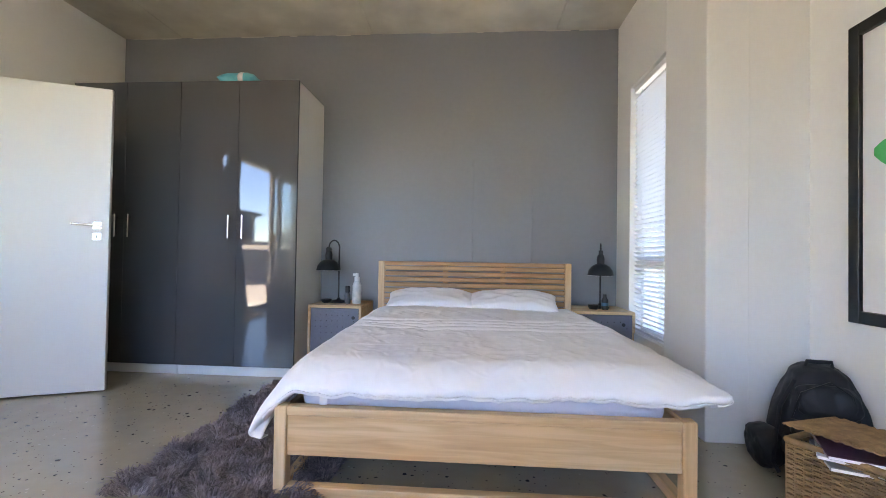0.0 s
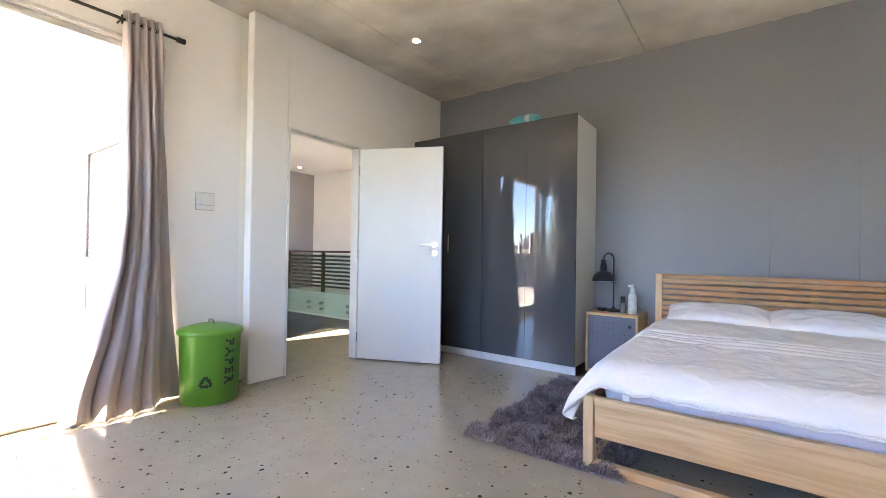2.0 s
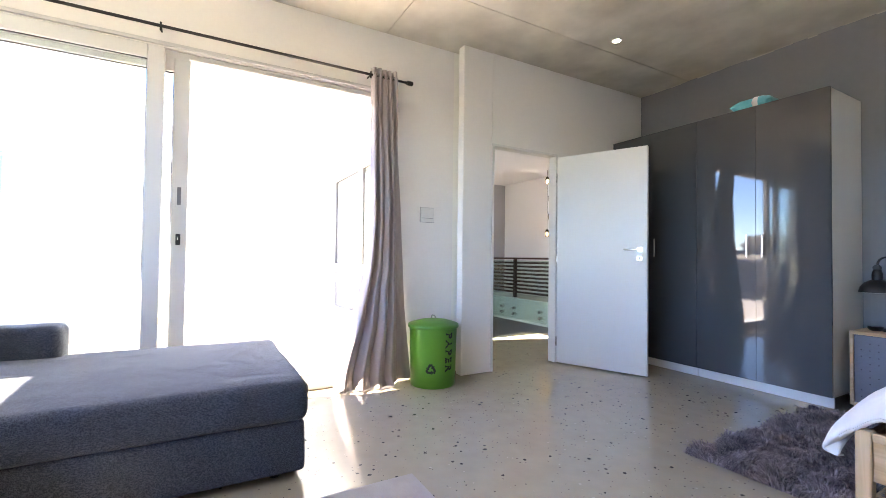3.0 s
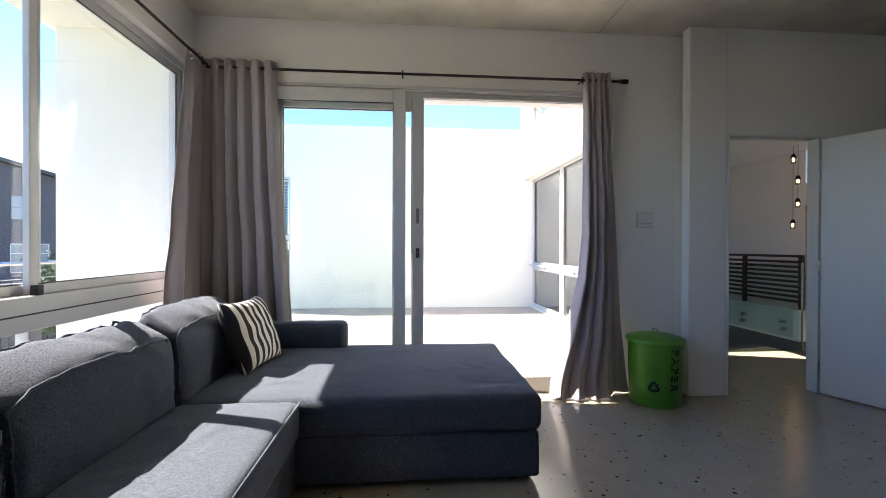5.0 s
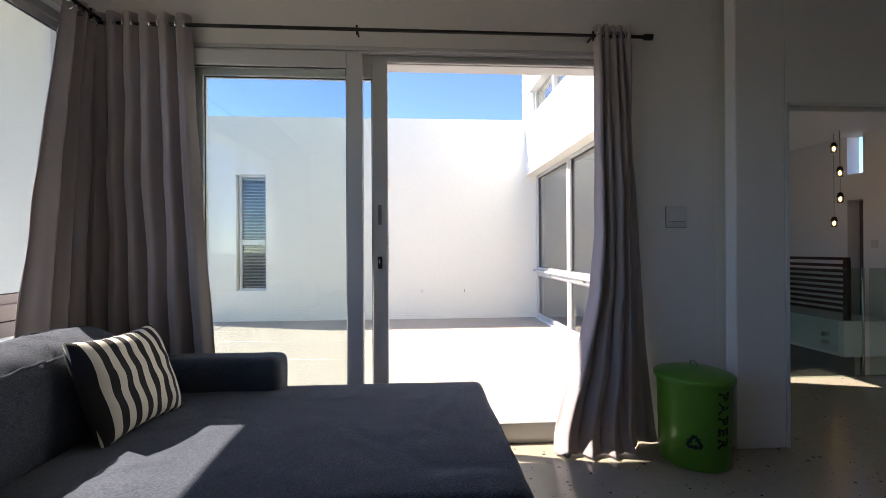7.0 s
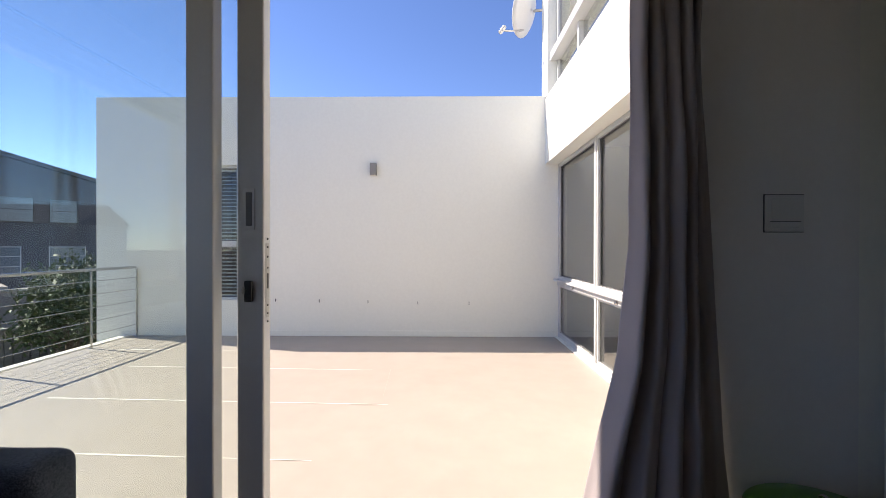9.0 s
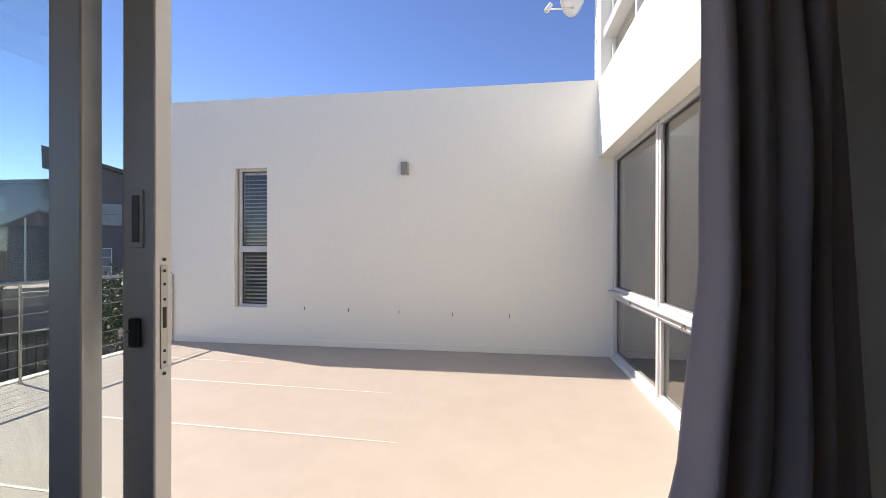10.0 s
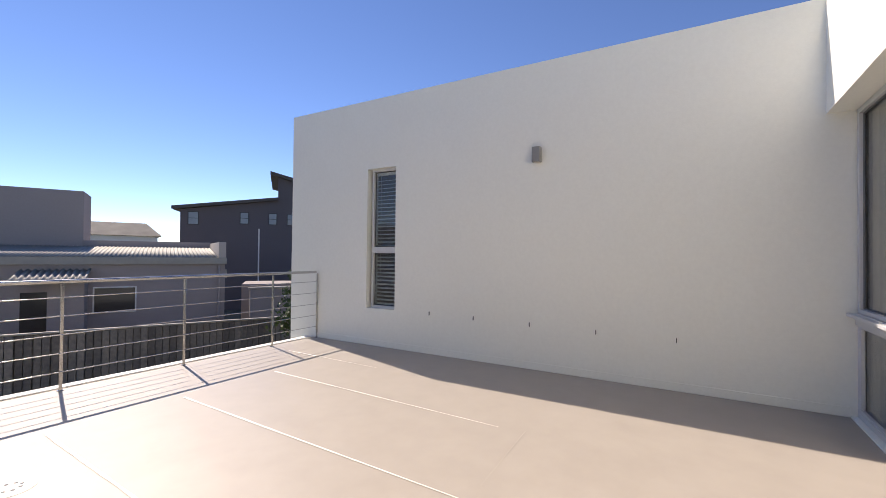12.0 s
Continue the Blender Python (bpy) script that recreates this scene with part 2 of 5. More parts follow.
crumple(SOFA, 4.0, 0.35, 0.05)
nap = SOFA.node_tree.nodes["Principled BSDF"]
nap.inputs["Sheen Weight"].default_value, nap.inputs["Sheen Roughness"].default_value = 0.16, 0.4
nap.inputs["Sheen Tint"].default_value = (0.75, 0.82, 0.95, 1)
LINEN = material("white_bed_linen", (0.82, 0.80, 0.80), 0.85, vary=0.04, grain=300, blotch=3, bump=0.0)
crumple(LINEN, 13.0, 0.22, 0.03)
MATTRESS = material("lilac_mattress_cover", (0.62, 0.60, 0.68), 0.85, vary=0.05, grain=200, bump=0.1)
RUGPILE = material("shaggy_pile", (0.30, 0.25, 0.26), 0.95, grain=60, blotch=6, bump=0.0, second=(0.17, 0.14, 0.148))
nt = RUGPILE.node_tree
geo = nt.nodes.new("ShaderNodeNewGeometry")
tone = nt.nodes.new("ShaderNodeMapRange")
tone.inputs["To Min"].default_value, tone.inputs["To Max"].default_value = 0.55, 1.5
nt.links.new(geo.outputs["Random Per Island"], tone.inputs["Value"])
hsv = nt.nodes.new("ShaderNodeHueSaturation")
nt.links.new(tone.outputs[0], hsv.inputs["Value"])
nt.links.new(nt.nodes["Principled BSDF"].inputs["Base Color"].links[0].from_socket, hsv.inputs["Color"])
nt.links.new(hsv.outputs[0], nt.nodes["Principled BSDF"].inputs["Base Color"])
TAUPE = material("taupe_render", (0.35, 0.305, 0.285), 0.85, vary=0.1, grain=12, blotch=0.3, bump=0.1)
DARKHOUSE = material("charcoal_cladding", (0.105, 0.097, 0.107), 0.7, vary=0.15, grain=10, blotch=0.3, bump=0.1)
PRECAST = material("precast_concrete", (0.23, 0.20, 0.17), 0.9, grain=10, blotch=1.0, bump=0.25, second=(0.11, 0.10, 0.088), rand=0.3)
ROOFSHEET = material("cream_roof_sheet", (0.38, 0.355, 0.30), 0.7, vary=0.12, grain=8, bump=0.03)
SLATE = material("grey_roof_tile", (0.085, 0.08, 0.075), 0.8, vary=0.2, grain=5, bump=0.2)
GROUND = material("sandy_ground", (0.20, 0.175, 0.13), 0.95, grain=1.2, blotch=0.06, bump=0.3, second=(0.10, 0.10, 0.055))
LEAF = material("leaf", (0.075, 0.11, 0.03), 0.6, vary=0.4, grain=3, blotch=1, bump=0.0, second=(0.035, 0.06, 0.015))
BARK = material("bark", (0.12, 0.09, 0.065), 0.9, vary=0.3, bump=0.4)
DARKGLASS = material("dark_window_glass", (0.03, 0.035, 0.04), 0.12, vary=0.1, bump=0.0, spec=0.35)
TIMBER = wood("dark_stained_timber", (0.06, 0.028, 0.018), (0.03, 0.015, 0.010))


# ---------------------------------------------------------------- mesh helpers
def box(x0, x1, y0, y1, z0, z1, bev=0.0, seg=2, bm=None):
    """A box between the given planes, added to bm."""
    t = bmesh.new()
    bmesh.ops.create_cube(t, size=1)
    for v in t.verts:
        v.co = Vector((x0 + (v.co.x + 0.5) * (x1 - x0), y0 + (v.co.y + 0.5) * (y1 - y0), z0 + (v.co.z + 0.5) * (z1 - z0)))
    if bev:
        bmesh.ops.bevel(t, geom=list(t.edges), offset=bev, segments=seg, profile=0.5, affect="EDGES")
        big = sorted(t.faces, key=lambda f: -f.calc_area())[:6]
        for f in t.faces:
            f.smooth = f not in big
    return merge(bm, t)


def merge(bm, t):
    if bm is None:
        return t
    me = bpy.data.meshes.new("tmp")
    t.to_mesh(me)
    t.free()
    bm.from_mesh(me)
    bpy.data.meshes.remove(me)
    return bm


def smoothed(t):
    for f in t.faces:
        f.smooth = len(f.verts) == 4
    return t


def rod(a, b, r, n=12, r2=None, bm=None):
    """A round bar from a to b."""
    a, b = Vector(a), Vector(b)
    t = bmesh.new()
    bmesh.ops.create_cone(t, cap_ends=True, segments=n, radius1=r, radius2=r if r2 is None else r2, depth=(b - a).length)
    q = (b - a).to_track_quat("Z", "Y").to_matrix().to_4x4()
    bmesh.ops.transform(t, matrix=Matrix.Translation((a + b) / 2) @ q, verts=t.verts)
    return merge(bm, smoothed(t))


def lathe(profile, n=32, bm=None, at=(0, 0, 0)):
    """A turned shape: profile of (radius, height) round the z axis."""
    t = bmesh.new()
    rings = []
    for r, z in profile:
        rings.append([t.verts.new((at[0] + r * math.cos(2 * math.pi * i / n), at[1] + r * math.sin(2 * math.pi * i / n), at[2] + z)) for i in range(n)])
    for p, q in zip(rings, rings[1:]):
        for i in range(n):
            t.faces.new((p[i], p[(i + 1) % n], q[(i + 1) % n], q[i]))
    for ring, flip in ((rings[0], True), (rings[-1], False)):
        t.faces.new(ring[::-1] if flip else ring)
    return merge(bm, smoothed(t))


def tube(points, r, n=8, bm=None):
    """A bent round bar through the points."""
    t = bmesh.new()
    pts = [Vector(p) for p in points]
    rings = []
    for i, p in enumerate(pts):
        d = (pts[min(i + 1, len(pts) - 1)] - pts[max(i - 1, 0)]).normalized()
        q = d.to_track_quat("Z", "Y")
        rings.append([t.verts.new(p + q @ Vector((r * math.cos(2 * math.pi * k / n), r * math.sin(2 * math.pi * k / n), 0))) for k in range(n)])
    for a, b in zip(rings, rings[1:]):
        for k in range(n):
            t.faces.new((a[k], a[(k + 1) % n], b[(k + 1) % n], b[k]))
    t.faces.new(rings[0][::-1])
    t.faces.new(rings[-1])
    return merge(bm, smoothed(t))


def grid(fn, nu, nv, bm=None):
    """A sheet of quads from fn(u, v) with u, v in 0..1."""
    t = bmesh.new()
    vs = [[t.verts.new(fn(i / nu, j / nv)) for j in range(nv + 1)] for i in range(nu + 1)]
    for i in range(nu):
        for j in range(nv):
            t.faces.new((vs[i][j], vs[i + 1][j], vs[i + 1][j + 1], vs[i][j + 1]))
    return merge(bm, smoothed(t))


def obj(name, bm, mat, smooth=True):
    bmesh.ops.recalc_face_normals(bm, faces=bm.faces)
    if smooth:
        for e in bm.edges:
            if len(e.link_faces) == 2:
                f, g = e.link_faces
                e.smooth = f.smooth and g.smooth and f.normal.dot(g.normal) > 0.64
    me = bpy.data.meshes.new(name)
    bm.to_mesh(me)
    bm.free()
    me.materials.append(mat)
    if not smooth:
        me.shade_flat()
    return new(name, me)


def part(name, bm, mat, parent, label="", smooth=True):
    ob = obj(name, bm, mat, smooth)
    ob.parent = parent
    if label:
        tagged(ob, label)
    return ob


def thing(name, at, label, category, group="", turn=0):
    ob = new(name)
    ob.empty_display_size = 0.1
    ob.matrix_basis = pose(*at, 0, 0, turn)
    return tagged(ob, label, category, group)


def setting(name, bm, mat, label, category, smooth=False):
    return tagged(obj(name, bm, mat, smooth), label, category, "", "structure")


def pillow_shape(w, d, h, nu=28, nv=20, droop=0.0, seed=0.0, crease=0.012, full=0.42):
    """A stuffed cushion lying flat: w along x, d along y, seam at mid height."""
    def side(sign):
        def fn(u, v):
            x, y = 2 * u - 1, 2 * v - 1
            pinch = 1 - 0.10 * (1 - abs(x) ** 2) * abs(y) ** 3
            fall = max(0, (1 - abs(x) ** 3.2)) * max(0, (1 - abs(y) ** 3.2))
            z = h * 0.5 * fall ** full
            z += crease * noise.noise((x * 3 + seed, y * 3, sign)) * (0.3 + fall) if fall > 0 else 0
            return Vector((x * w / 2 * (1 - 0.05 * (1 - y * y) * abs(x) ** 4), y * d / 2 * pinch, sign * z - droop * (x * x)))
        return fn
    bm = grid(side(1), nu, nv)
    grid(side(-1), nu, nv, bm)
    bmesh.ops.remove_doubles(bm, verts=bm.verts, dist=0.0005)
    return bm


# ---------------------------------------------------------------- plan
XW, XD, XE1, XE2 = -3.07, -2.895, 1.575, 2.09      # sliding door wall, doorway wall, window bay, east wall
YN, YS, YBAY, YSTEP = 4.0, -2.24, 2.60, 1.57
H, TZ = 2.92, 0.115                                # ceiling, terrace level
TX, FY, FYW = -7.178, 1.41, 1.60                   # terrace end wall, facade beam, facade windows

# ---------------------------------------------------------------- bedroom shell
setting("floor", box(-3.30, XE2 + 0.2, YS - 0.2, YN + 0.2, -0.2, 0), FLOOR, "polished beige concrete floor with black stone chips", "floor")
bm = bmesh.new()
edges = [-2.34, -0.56, 1.05]
for y0, y1 in ((YS - 0.22, 0.9), (0.906, YN + 0.2)):
    for x0, x1 in zip([-3.30] + [e + 0.003 for e in edges], [e - 0.003 for e in edges] + [XE2 + 0.2]):
        box(x0, x1, y0, y1, H, H + 0.2, bm=bm)
box(-3.30, XE2 + 0.2, YS - 0.22, YN + 0.2, H + 0.2, H + 0.3, bm=bm)
setting("ceiling", bm, CONCRETE, "bare off-shutter concrete ceiling slab with board joints", "ceiling")
setting("wall_north", box(XD - 0.2, XE2 + 0.2, YN, YN + 0.2, 0, H), GREYWALL, "smooth dark grey painted feature wall behind the bed", "wall")
bm = bmesh.new()
rng = random.Random(8)
x = XD
while x < XE1 - 0.1:
    w = rng.uniform(0.04, 0.22)
    if rng.random() < 0.8:
        box(x, min(x + w, XE1), YN - rng.uniform(0.003, 0.008), YN - 0.001, H - rng.uniform(0.002, 0.010), H - 0.001, bm=bm)
    x += w
setting("trim", bm, CONCRETE, "rough concrete edge where wall meets ceiling", "trim")
setting("wall_patch", box(0.35, 0.864, YN - 0.006, YN + 0.01, 0.55, 1.82, 0.003, 1), GREYWALL, "faint flush panel painted over in wall grey", "panel")
WY0, WY1, WZ0, WZ1 = 3.09, 3.70, 0.39, 2.29
bm = box(XE1, XE1 + 0.22, YBAY, WY0, 0, H, 0.008)
box(XE1, XE1 + 0.22, WY1, YN, 0, H, bm=bm)
box(XE1, XE1 + 0.22, WY0, WY1, 0, WZ0, bm=bm)
box(XE1, XE1 + 0.22, WY0, WY1, WZ1, H, bm=bm)
box(XE1 + 0.215, XE2 + 0.2, YBAY, YBAY + 0.15, 0, H, bm=bm)
setting("wall_east_bay", bm, WHITE, "white plastered window bay beside the bed", "wall")
setting("wall_east", box(XE2, XE2 + 0.2, YS, YBAY, 0, H), WHITE, "white plastered side wall", "wall")
SX0, SX1, SZ0, SZ1 = -3.04, 0.52, 0.30, 2.52
bm = box(XW - 0.23, SX0, YS - 0.22, YS, 0, H)
box(SX1, XE2 + 0.2, YS - 0.22, YS, 0, H, bm=bm)
box(SX0, SX1, YS - 0.22, YS, 0, SZ0, bm=bm)
box(SX0, SX1, YS - 0.22, YS, SZ1, H, bm=bm)
setting("wall_south", bm, WHITE, "white plastered wall round the wide window", "wall")
DY0, DY1, DZ = -1.80, 1.02, 2.40
bm = box(XW - 0.23, XW, YS, DY0, 0, H)
box(XW - 0.23, XW, DY1, YSTEP, 0, H, bm=bm)
box(XW - 0.23, XW, DY0, DY1, DZ, H, bm=bm)
setting("wall_west_sliding", bm, WHITE, "white plastered wall round the sliding door", "wall")
HY0, HY1, HZ = 1.885, 2.690, 2.085
bm = box(XD - 0.09, XD, YSTEP, HY0, 0, H, 0.008)
box(XD - 0.09, XD, HY1, YN, 0, H, bm=bm)
box(XD - 0.09, XD, HY0, HY1, HZ, H, bm=bm)
setting("wall_west_doorway", bm, WHITE, "white plastered wall with the bedroom doorway", "wall")


# ---------------------------------------------------------------- windows and doors
def pane(name, x0, x1, y0, y1, z0, z1, parent, mat=GLASS):
    ob = part(name, box(x0, x1, y0, y1, z0, z1), mat, parent, smooth=False)
    ob.visible_shadow = False
    return ob


def profile_frame(along, a0, a1, z0, z1, c0, c1, w):
    """Four frame members round an opening; along names the axis of the wall, c0..c1 the depth."""
    bm = bmesh.new()
    for p, q, lo, hi in ((a0, a0 + w, z0, z1), (a1 - w, a1, z0, z1), (a0 + w, a1 - w, z0, z0 + w), (a0 + w, a1 - w, z1 - w, z1)):
        if along == "x":
            box(p, q, c0, c1, lo, hi, 0.003, 1, bm)
        else:
            box(c0, c1, p, q, lo, hi, 0.003, 1, bm)
    return bm


def root(name, label, category):
    return tagged(new(name), label, category, "", "structure")


# wide south window: sliding panes over a heavy rail, fixed panes below
win = root("window_1", "wide aluminium sliding window behind the sofa", "window")
yb = YS - 0.10
part("window_frame", profile_frame("x", SX0, SX1, SZ0, SZ1, yb - 0.05, yb + 0.05, 0.05), ALU, win)
part("middle_rail", box(SX0 + 0.05, SX1 - 0.05, yb - 0.048, yb + 0.062, 0.80, 0.955, 0.006), ALU, win)
part("rail_groove", box(SX0 + 0.05, SX1 - 0.05, yb + 0.0625, yb + 0.0645, 0.872, 0.879), ALUDARK, win)
part("sill", box(SX0, SX1, YS - 0.05, YS + 0.012, SZ0 - 0.03, SZ0, 0.003, 1), DOORPAINT, win)
for i, (a, b) in enumerate(((-2.99, -1.73), (-1.835, -0.66), (-0.71, 0.47))):
    off = 0.018 if i % 2 == 0 else -0.018
    sash = part("sash", profile_frame("x", a, b, 0.955, SZ1 - 0.05, yb + off - 0.016, yb + off + 0.016, 0.045), ALU, win)
    pane("pane", a + 0.045, b - 0.045, yb + off - 0.003, yb + off + 0.003, 1.00, SZ1 - 0.095, sash)
    part("seal", profile_frame("x", a + 0.043, b - 0.043, 0.998, SZ1 - 0.093, yb + off + 0.004, yb + off + 0.012, 0.008), ALUDARK, sash)
    part("lower_mullion", box(b - 0.07, b, yb - 0.03, yb + 0.03, SZ0 + 0.05, 0.80, 0.003, 1), ALU, win)
    pane("lower_pane", a, b - 0.07, yb - 0.003, yb + 0.003, SZ0 + 0.05, 0.80, win)
part("sash_stop", box(-1.765, -1.725, yb + 0.036, yb + 0.066, 0.955, 1.0, 0.003, 1), BLACKMETAL, win, "black sash stop")

# sliding door: both leaves stand over the southern half, the northern half is open
door = root("door_1", "aluminium sliding glass door standing half open", "door")
bm = box(XW - 0.14, XW - 0.022, DY0, DY1, DZ - 0.055, DZ, 0.003, 1)
box(XW - 0.14, XW - 0.002, DY1 - 0.05, DY1, 0, DZ - 0.055, 0.003, 1, bm)
box(XW - 0.14, XW - 0.002, DY0, DY0 + 0.05, 0, DZ - 0.055, 0.003, 1, bm)
part("door_frame", bm, ALU, door)
part("track", box(XW - 0.20, XW - 0.004, DY0 + 0.05, DY1 - 0.05, 0, TZ + 0.012, 0.004, 1), ALU, door)
part("upper_trim", box(XW - 0.02, XW + 0.014, DY0, DY1, DZ + 0.012, DZ + 0.036, 0.003, 1), ALU, door)
part("head_bead", box(XW - 0.02, XW - 0.004, -0.52, DY1, DZ - 0.05, DZ - 0.028, 0.003, 1), ALU, door)


def leaf(y0, y1, xc, lock, top):
    st = 0.095
    bm = box(xc - 0.03, xc + 0.03, y1 - st, y1, TZ + 0.02, top, 0.004, 1)
    box(xc - 0.03, xc + 0.03, y0, y0 + st, TZ + 0.02, top, 0.004, 1, bm)
    box(xc - 0.03, xc + 0.03, y0 + st, y1 - st, TZ + 0.02, TZ + 0.11, 0.004, 1, bm)
    box(xc - 0.03, xc + 0.03, y0 + st, y1 - st, top - 0.09, top, 0.004, 1, bm)
    lf = part("sliding_leaf", bm, ALU, door)
    pane("pane", xc - 0.004, xc + 0.004, y0 + st, y1 - st, TZ + 0.11, top - 0.09, lf)
    part("seal", profile_frame("y", y0 + st - 0.004, y1 - st + 0.004, TZ + 0.107, top - 0.087, xc + 0.006, xc + 0.014, 0.01), ALUDARK, lf)
    if lock:
        yc = y1 - 0.05
        bm = box(xc + 0.03, xc + 0.034, yc - 0.02, yc + 0.02, 1.345, 1.495, 0.0015, 1)
        part("pull_plate", bm, ALU, lf)
        part("pull_recess", box(xc + 0.034, xc + 0.0365, yc - 0.011, yc + 0.011, 1.36, 1.48, 0.001, 1), material("grey_recess", (0.16, 0.16, 0.17), 0.5), lf, "grey recessed finger pull")
        part("lock_case", box(xc + 0.03, xc + 0.045, yc - 0.014, yc + 0.014, 1.09, 1.165, 0.004), BLACKMETAL, lf, "black lock with key")
        bm = rod((xc + 0.045, yc, 1.135), (xc + 0.072, yc, 1.135), 0.003)
        box(xc + 0.068, xc + 0.086, yc - 0.001, yc + 0.0015, 1.122, 1.146, 0.0006, 1, bm)
        part("key", bm, CHROME, lf)
        part("strike_plate", box(xc - 0.012, xc + 0.012, y1, y1 + 0.0025, 1.03, 1.30, 0.001, 1), material("dull_lock_plate", (0.50, 0.49, 0.46), 0.5, metal=0.3, vary=0.1), lf, "steel lock plate with screws")
        part("latch_hole", box(xc - 0.006, xc + 0.006, y1 + 0.0025, y1 + 0.0035, 1.135, 1.19), BLACKMETAL, lf)
        for z in (1.015, 1.045, 1.075, 1.21, 1.25, 1.285, 1.315):
            part("screw", rod((xc, y1 + 0.0022, z), (xc, y1 + 0.0042, z), 0.004, 10), BLACKMETAL, lf)
    return lf


leaf(-1.75, -0.655, XW + 0.015, False, DZ - 0.014)
leaf(-1.70, -0.510, XW - 0.05, True, DZ - 0.052)

# tall window of the bay with its blind
bay = root("window_2", "tall narrow window with a white venetian blind", "window")
part("window_frame", profile_frame("y", WY0, WY1, WZ0, WZ1, XE1 + 0.09, XE1 + 0.15, 0.045), ALU, bay)
part("middle_rail", box(XE1 + 0.09, XE1 + 0.15, WY0 + 0.045, WY1 - 0.045, 0.88, 0.95, 0.003, 1), ALU, bay)
pane("pane", XE1 + 0.117, XE1 + 0.123, WY0 + 0.045, WY1 - 0.045, 0.95, WZ1 - 0.045, bay)
pane("pane", XE1 + 0.117, XE1 + 0.123, WY0 + 0.045, WY1 - 0.045, WZ0 + 0.045, 0.88, bay)
BLINDWHITE = material("white_blind_slat", (0.82, 0.82, 0.82), 0.4, vary=0.03, bump=0.0)


def blind(name, label, at, width, z0, z1, step, depth, tilt, mat, along="y", group="window blinds"):
    b = thing(name, at, label, "blind", group, 0 if along == "y" else 90)
    part("head_rail", box(-0.02, 0.02, -width / 2, width / 2, z1 - 0.045, z1, 0.003, 1), mat, b)
    n = int((z1 - z0 - 0.06) / step)
    bm = box(-depth / 2, depth / 2, -width / 2, width / 2, -0.0013, 0.0013)
    first = part("slat", bm, mat, b, smooth=False)
    for i in range(n):
        s = first if i == 0 else first.copy()
        if i:
            scene.collection.objects.link(s)
        s.matrix_basis = pose(0, 0, z0 + 0.02 + i * step, 0, tilt, 0)
    for y in (-width * 0.32, width * 0.32):
        part("cord", rod((0, y, z0), (0, y, z1 - 0.04), 0.0015, 6), mat, b)
    part("bottom_rail", box(-0.014, 0.014, -width / 2, width / 2, z0, z0 + 0.014, 0.003, 1), mat, b)
    return b


blind("venetian_blind", "white venetian blind lowered with tilted slats in the bay window", (XE1 + 0.045, (WY0 + WY1) / 2, 0), WY1 - WY0 - 0.02, WZ0 + 0.005, WZ1 - 0.002, 0.034, 0.038, 38, BLINDWHITE)

# bedroom doorway: frame and open leaf
df = root("door_frame", "white painted timber door frame of the bedroom", "door frame")
bm = box(XD - 0.094, XD + 0.006, HY0, HY0 + 0.022, 0, HZ, 0.002, 1)
box(XD - 0.094, XD + 0.006, HY1 - 0.022, HY1, 0, HZ, 0.002, 1, bm)
box(XD - 0.094, XD + 0.006, HY0 + 0.022, HY1 - 0.022, HZ - 0.022, HZ, 0.002, 1, bm)
part("jambs", bm, DOORPAINT, df)
DW = 0.80
hx, hy = XD + 0.02, HY1 - 0.012
turn = math.degrees(math.atan2(3.01 - hy, -2.11 - hx))
dl = root("door_2", "white flush bedroom door standing wide open", "door")
dl.matrix_basis = pose(hx, hy, 0, 0, 0, turn)
part("door_leaf", box(0.006, DW + 0.035, -0.02, 0.02, 0.012, 2.045, 0.003, 2), DOORPAINT, dl, smooth=False)
for s in (-1, 1):
    y = s * 0.02
    bm = rod((DW - 0.03, y, 1.12), (DW - 0.03, y + s * 0.045, 1.12), 0.009)
    rod((DW - 0.03, y + s * 0.043, 1.12), (DW - 0.155, y + s * 0.043, 1.125), 0.0085, bm=bm)
    part("door_handle", bm, CHROME, dl, "satin chrome lever handle")
    part("handle_rose", box(DW - 0.055, DW - 0.005, min(y, y + s * 0.006), max(y, y + s * 0.006), 1.095, 1.145, 0.002, 1), CHROME, dl)
    part("key_plate", box(DW - 0.055, DW - 0.005, min(y, y + s * 0.005), max(y, y + s * 0.005), 1.02, 1.07, 0.002, 1), CHROME, dl)
    part("key_hole", box(DW - 0.034, DW - 0.026, min(y + s * 0.004, y + s * 0.006), max(y + s * 0.004, y + s * 0.006), 1.032, 1.056), BLACKMETAL, dl)
for z in (0.22, 1.03, 1.84):
    part("hinge", rod((0.0, -0.02, z - 0.045), (0.0, -0.02, z + 0.045), 0.008), CHROME, dl)

# ---------------------------------------------------------------- hall beyond the doorway
HN, HC = 6.30, 2.90
setting("hall_floor", box(-4.25, -3.30, FYW + 0.1, HN + 0.2, -0.2, -0.004), FLOOR, "polished concrete hall floor", "floor")
setting("hall_threshold", box(-3.30, XD - 0.09, YN + 0.2, HN + 0.2, -0.2, -0.004), FLOOR, "polished concrete floor strip", "floor")
bm = box(-8.64, -6.645, HN, HN + 0.2, -3.2, HC)
box(-6.41, -2.9, HN, HN + 0.2, -3.2, HC, bm=bm)
box(-6.645, -6.41, HN, HN + 0.2, 1.925, 2.32, bm=bm)
HALLWHITE = material("bright_white_paint", (0.84, 0.84, 0.85), 0.55, vary=0.03, bump=0.04)
setting("hall_wall_north", bm, HALLWHITE, "tall white stairwell wall", "wall")
